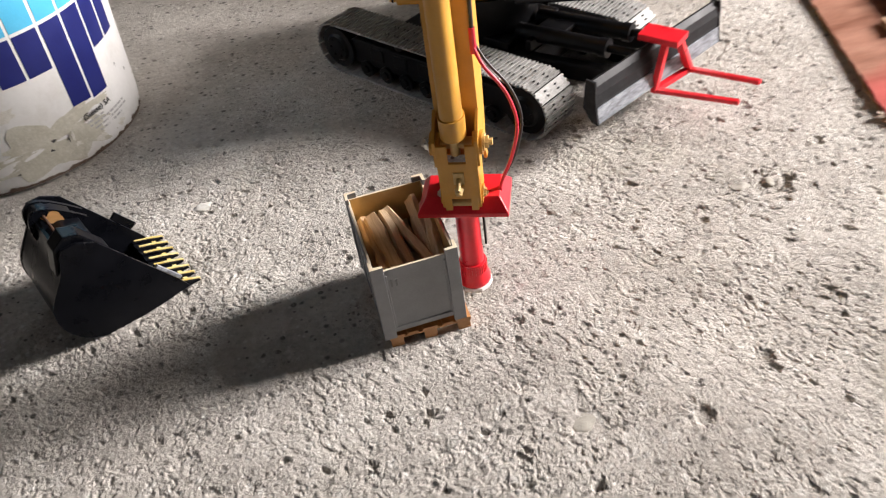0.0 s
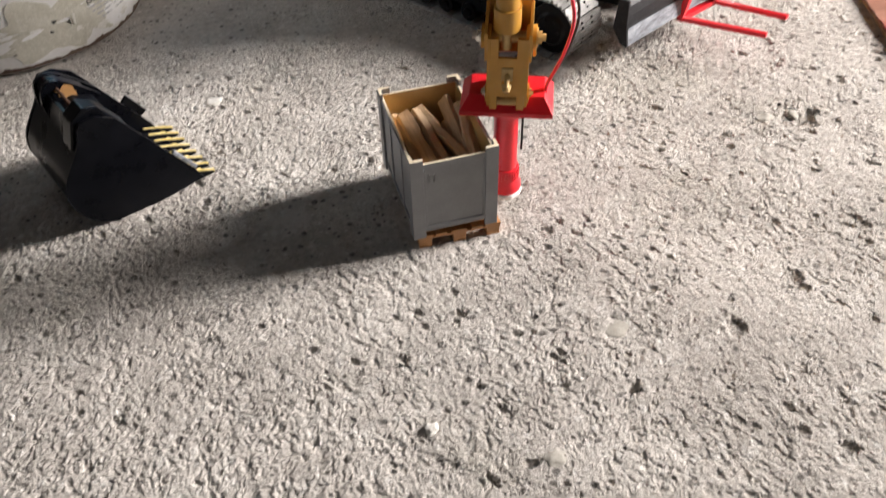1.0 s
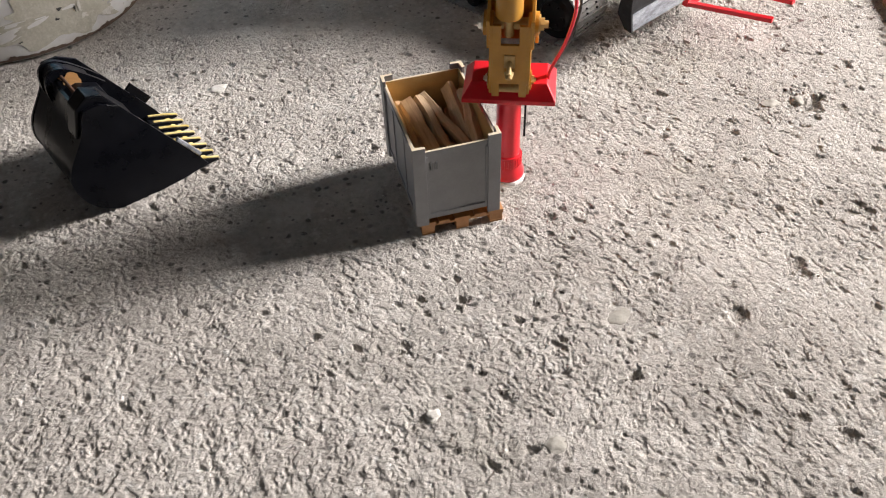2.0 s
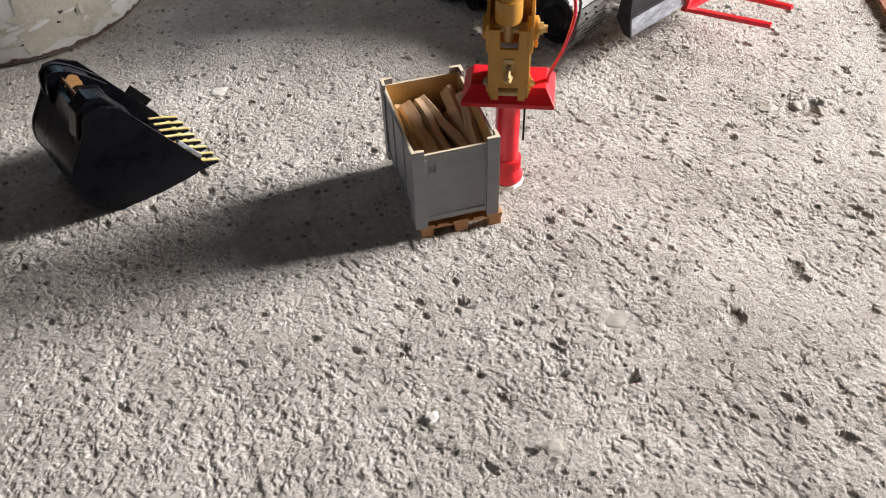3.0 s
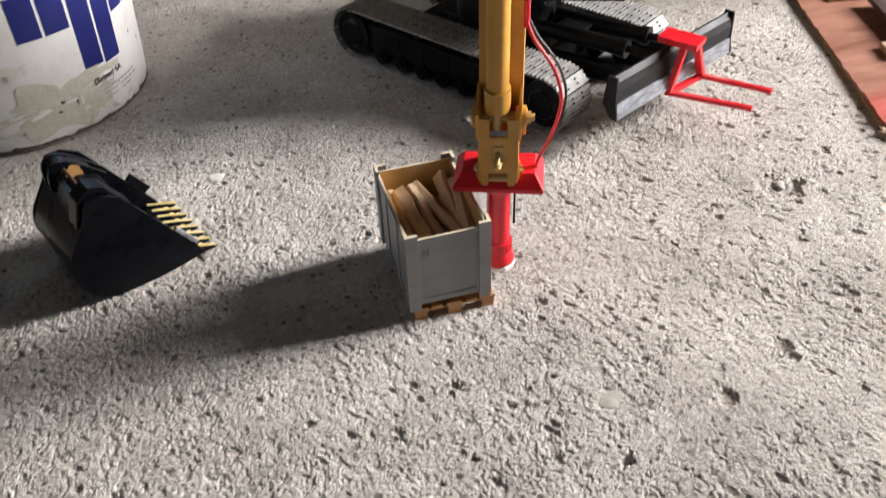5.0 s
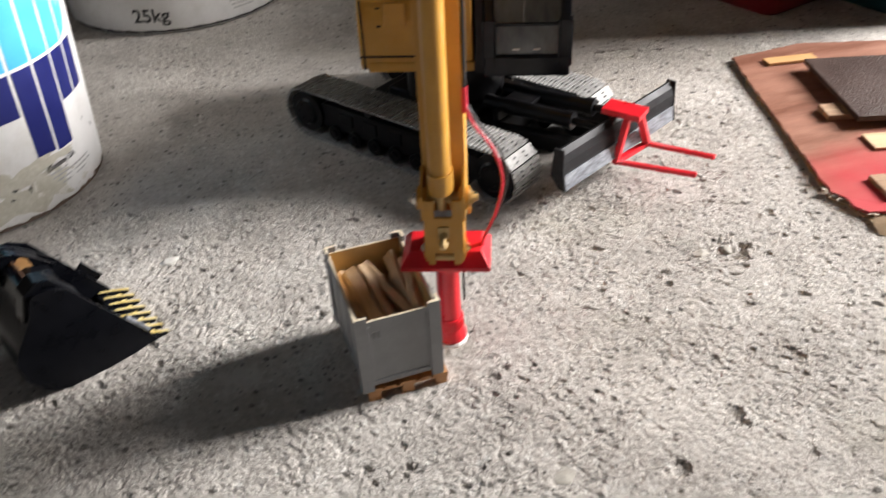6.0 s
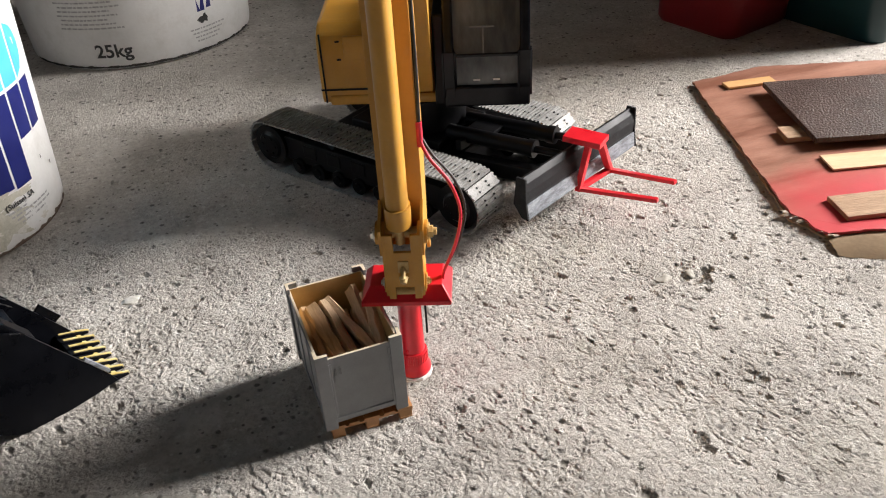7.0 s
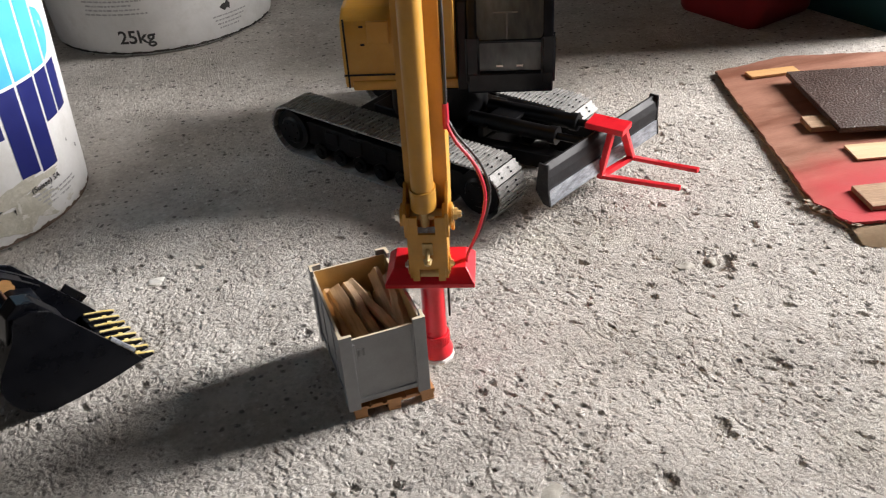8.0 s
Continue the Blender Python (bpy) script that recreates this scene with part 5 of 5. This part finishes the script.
# ---- tubs at the back ----
def build_tub(name, corner, turn, w, d, hgt, material, label, category, rim=None):
    """A straight-sided plastic tub: tapered walls with rounded corners, ribs and a rolled rim."""
    m = pose(corner[0], corner[1], 0.0006, 0, 0, turn)
    ob = thing(name, m, label, category)
    bm = bmesh.new()
    rad = 0.022

    def loop_at(z, grow):
        out = []
        for cx, cy, a0 in ((w - rad, rad, -90), (w - rad, d - rad, 0), (rad, d - rad, 90), (rad, rad, 180)):
            for k in range(7):
                a = radians(a0 + 15 * k)
                px, py = cx + (rad + grow) * math.cos(a), cy + (rad + grow) * math.sin(a)
                out.append(bm.verts.new((px, py, z)))
        return out
    loops = [loop_at(z, g) for z, g in ((0.0, -0.004), (0.006, 0.0), (hgt * 0.5, 0.006), (hgt - 0.012, 0.012), (hgt - 0.012, 0.018), (hgt, 0.018), (hgt, 0.010), (0.008, -0.003))]
    for lo, hi in zip(loops, loops[1:]):
        k = len(lo)
        for i in range(k):
            bm.faces.new((lo[i], lo[(i + 1) % k], hi[(i + 1) % k], hi[i]))
    bm.faces.new(loops[0])
    bm.faces.new(loops[-1])
    part("body", bm, material, ob, "", m, True)
    for k in range(4):
        x = w * (k + 0.7) / 4.4
        part("rib", block(bmesh.new(), (x, -0.004, hgt * 0.55), (0.004, 0.006, hgt * 0.7), bevel=0.001), material, ob, "", m)
    if rim:
        part("lid", block(bmesh.new(), (w / 2, d / 2, hgt + 0.008), (w + 0.04, d + 0.04, 0.016), bevel=0.005), rim, ob, "pale blue lid", m)
    return ob


build_tub("plastic_tub", (0.689, 0.908), 17, 0.136, 0.135, 0.36, TUB_RED, "dark red plastic tub standing on the concrete", "tub")
build_tub("plastic_crate", (0.840, 0.812), 14, 0.066, 0.42, 0.40, TUB_TEAL, "dark teal plastic crate standing on the concrete", "crate")
build_tub("storage_box", (0.924, 0.822), 14, 0.28, 0.40, 0.38, LID_BLUE, "pale blue plastic storage box beside the teal crate", "box")


# ---- sprayed board with offcuts ----
def warped_sheet(outline, z, thick, seed, warp, cell=0.005):
    """A sheet with a ragged outline, slightly warped, with real thickness."""
    bm = bmesh.new()
    dense = []
    for (x0, y0), (x1, y1) in zip(outline, outline[1:] + outline[:1]):
        k = max(1, round(math.hypot(x1 - x0, y1 - y0) / cell))
        for i in range(k):
            t = i / k
            p = Vector((x0 + (x1 - x0) * t, y0 + (y1 - y0) * t, 0))
            j = noise.noise_vector(p * 90 + Vector((seed, 0, 0))) * 0.0016 + noise.noise_vector(p * 320 + Vector((0, seed, 0))) * 0.0012
            dense.append(bm.verts.new((p.x + j.x, p.y + j.y, 0)))
    f = bm.faces.new(dense)
    bmesh.ops.triangulate(bm, faces=[f])
    bmesh.ops.subdivide_edges(bm, edges=[e for e in bm.edges if e.calc_length() > 0.05], cuts=3)
    bmesh.ops.triangulate(bm, faces=list(bm.faces))
    bmesh.ops.solidify(bm, geom=list(bm.faces), thickness=thick)
    zmin = min(v.co.z for v in bm.verts)
    for v in bm.verts:
        v.co.z += z - zmin + warp * (0.5 + noise.noise(Vector((v.co.x * 9, v.co.y * 9, seed))))
    return bm


BD = pose(0.0, 0.0, 0.0)
board_outline = [(0.568, 0.809), (0.540, 0.716), (0.512, 0.622), (0.484, 0.527), (0.4885, 0.512), (0.486, 0.500), (0.493, 0.487), (0.545, 0.474), (0.760, 0.424), (0.960, 0.720), (0.815, 0.765), (0.740, 0.790), (0.665, 0.815)]
board = part("hardboard_sheet", warped_sheet(board_outline, 0.0030, 0.0026, 2, 0.0012), SPRAYED, None, "", BD)
tagged(board, "brown hardboard sheet with red overspray lying on the concrete", "board")
under = [(x - 0.002 + 0.003 * math.sin(i * 2.1), y - 0.002 + 0.003 * math.cos(i * 1.3)) for i, (x, y) in enumerate(board_outline[1:9])] + [(0.80, 0.55), (0.62, 0.72)]
ob = part("cardboard_sheet", warped_sheet(under, 0.0006, 0.0022, 5, 0.0003), CARD, None, "", BD)
tagged(ob, "torn brown cardboard under the hardboard sheet", "cardboard")


def torn_flap():
    """A torn cardboard tongue that curls up towards the board."""
    bm = bmesh.new()
    rows = []
    for j in range(9):
        t = j / 8
        row = []
        for i in range(17):
            s = i / 16
            base = Vector((0.490, 0.491, 0)).lerp(Vector((0.640, 0.452, 0)), s)
            tip = Vector((0.482, 0.462, 0)).lerp(Vector((0.590, 0.395, 0)), s)
            p = base.lerp(tip, t)
            p.z = 0.0012 + 0.007 * (1 - t) * t * 3 * (0.3 + 0.7 * abs(math.sin(2.2 * s + 0.4)))
            p += noise.noise_vector(p * 60) * 0.0018 * t
            p.z = max(0.0012, p.z)
            row.append(bm.verts.new(p))
        rows.append(row)
    for lo, hi in zip(rows, rows[1:]):
        for i in range(16):
            bm.faces.new((lo[i], lo[i + 1], hi[i + 1], hi[i]))
    bmesh.ops.solidify(bm, geom=list(bm.faces), thickness=-0.0016)
    return bm


tagged(part("cardboard_flap", torn_flap(), CARD, None, "", BD, True), "curled torn cardboard flap at the board's edge", "cardboard")



def torn_shreds():
    """Curled pale paper fibres along the torn corner of the board."""
    rng, bm = random.Random(5), bmesh.new()
    for k in range(26):
        t = k / 25
        base = Vector((0.4835, 0.5300, 0.0055)).lerp(Vector((0.5000, 0.4840, 0.0050)), t) + Vector((rng.uniform(-1, 1), rng.uniform(-1, 1), 0)) * 0.002
        way = Vector((-1.0, rng.uniform(-0.7, 0.3), 0)).normalized()
        across = Vector((-way.y, way.x, 0)) * rng.uniform(0.0010, 0.0024)
        long, lift = rng.uniform(0.004, 0.010), rng.uniform(-0.0015, 0.0035)
        pts = [base - across, base + across]
        mid_z = Vector((0, 0, lift * 0.4))
        mids = [base + way * long * 0.6 - across * 0.8 + mid_z, base + way * long * 0.6 + across * 0.7 + mid_z]
        tip = base + way * long + Vector((0, 0, lift))
        a, b, c, d, e = [bm.verts.new(p) for p in (*pts, mids[1], mids[0], tip)]
        bm.faces.new((a, b, c, d))
        bm.faces.new((d, c, e))
    bmesh.ops.solidify(bm, geom=list(bm.faces), thickness=0.0006)
    return bm


part("torn_shreds", torn_shreds(), SHRED, board, "pale torn paper fibres", BD)
DARK = Matrix.Translation((0.621, 0.752, 0.0128)) @ Matrix.Rotation(radians(-16.0), 4, "Z")
bm = block(bmesh.new(), (0.140, -0.071, 0.003), (0.280, 0.142, 0.0060), bevel=0.0008)
tagged(part("embossed_panel", bm, EMBOSSED, None, "", DARK), "dark brown panel with stippled emboss resting on wood offcuts", "panel")


def offcut(corner, turn, length, width, z, thick, material, label, seed):
    m = Matrix.Translation((corner[0], corner[1], z)) @ Matrix.Rotation(radians(turn), 4, "Z")
    bm = block(bmesh.new(), (length / 2, -width / 2, thick / 2), (length, width, thick), bevel=0.0006)
    for v in bm.verts:
        v.co.x += 0.0012 * noise.noise(v.co * 200 + Vector((seed, 0, 0)))
    tagged(part("wood_offcut", bm, material, None, "", m), label, "offcut", "offcuts on the board")


offcut((0.5720, 0.6620), -14, 0.150, 0.026, 0.0068, 0.0060, RAW_WOOD, "brown wood strip under the dark panel", 1)
offcut((0.650, 0.7420), -14, 0.150, 0.030, 0.0068, 0.0060, ORANGE_PLY, "orange-brown wood block under the dark panel", 2)
offcut((0.5750, 0.6000), -14, 0.170, 0.029, 0.0068, 0.0022, PLY, "pale plywood strip lying on the sprayed board", 3)
offcut((0.5260, 0.5310), -12, 0.180, 0.036, 0.0068, 0.0048, RAW_WOOD, "rough-sawn grey-brown wood strip on the sprayed board", 4)
offcut((0.5930, 0.7880), -8, 0.060, 0.016, 0.0068, 0.0030, ORANGE_PLY, "thin orange veneer scrap on the board", 5)
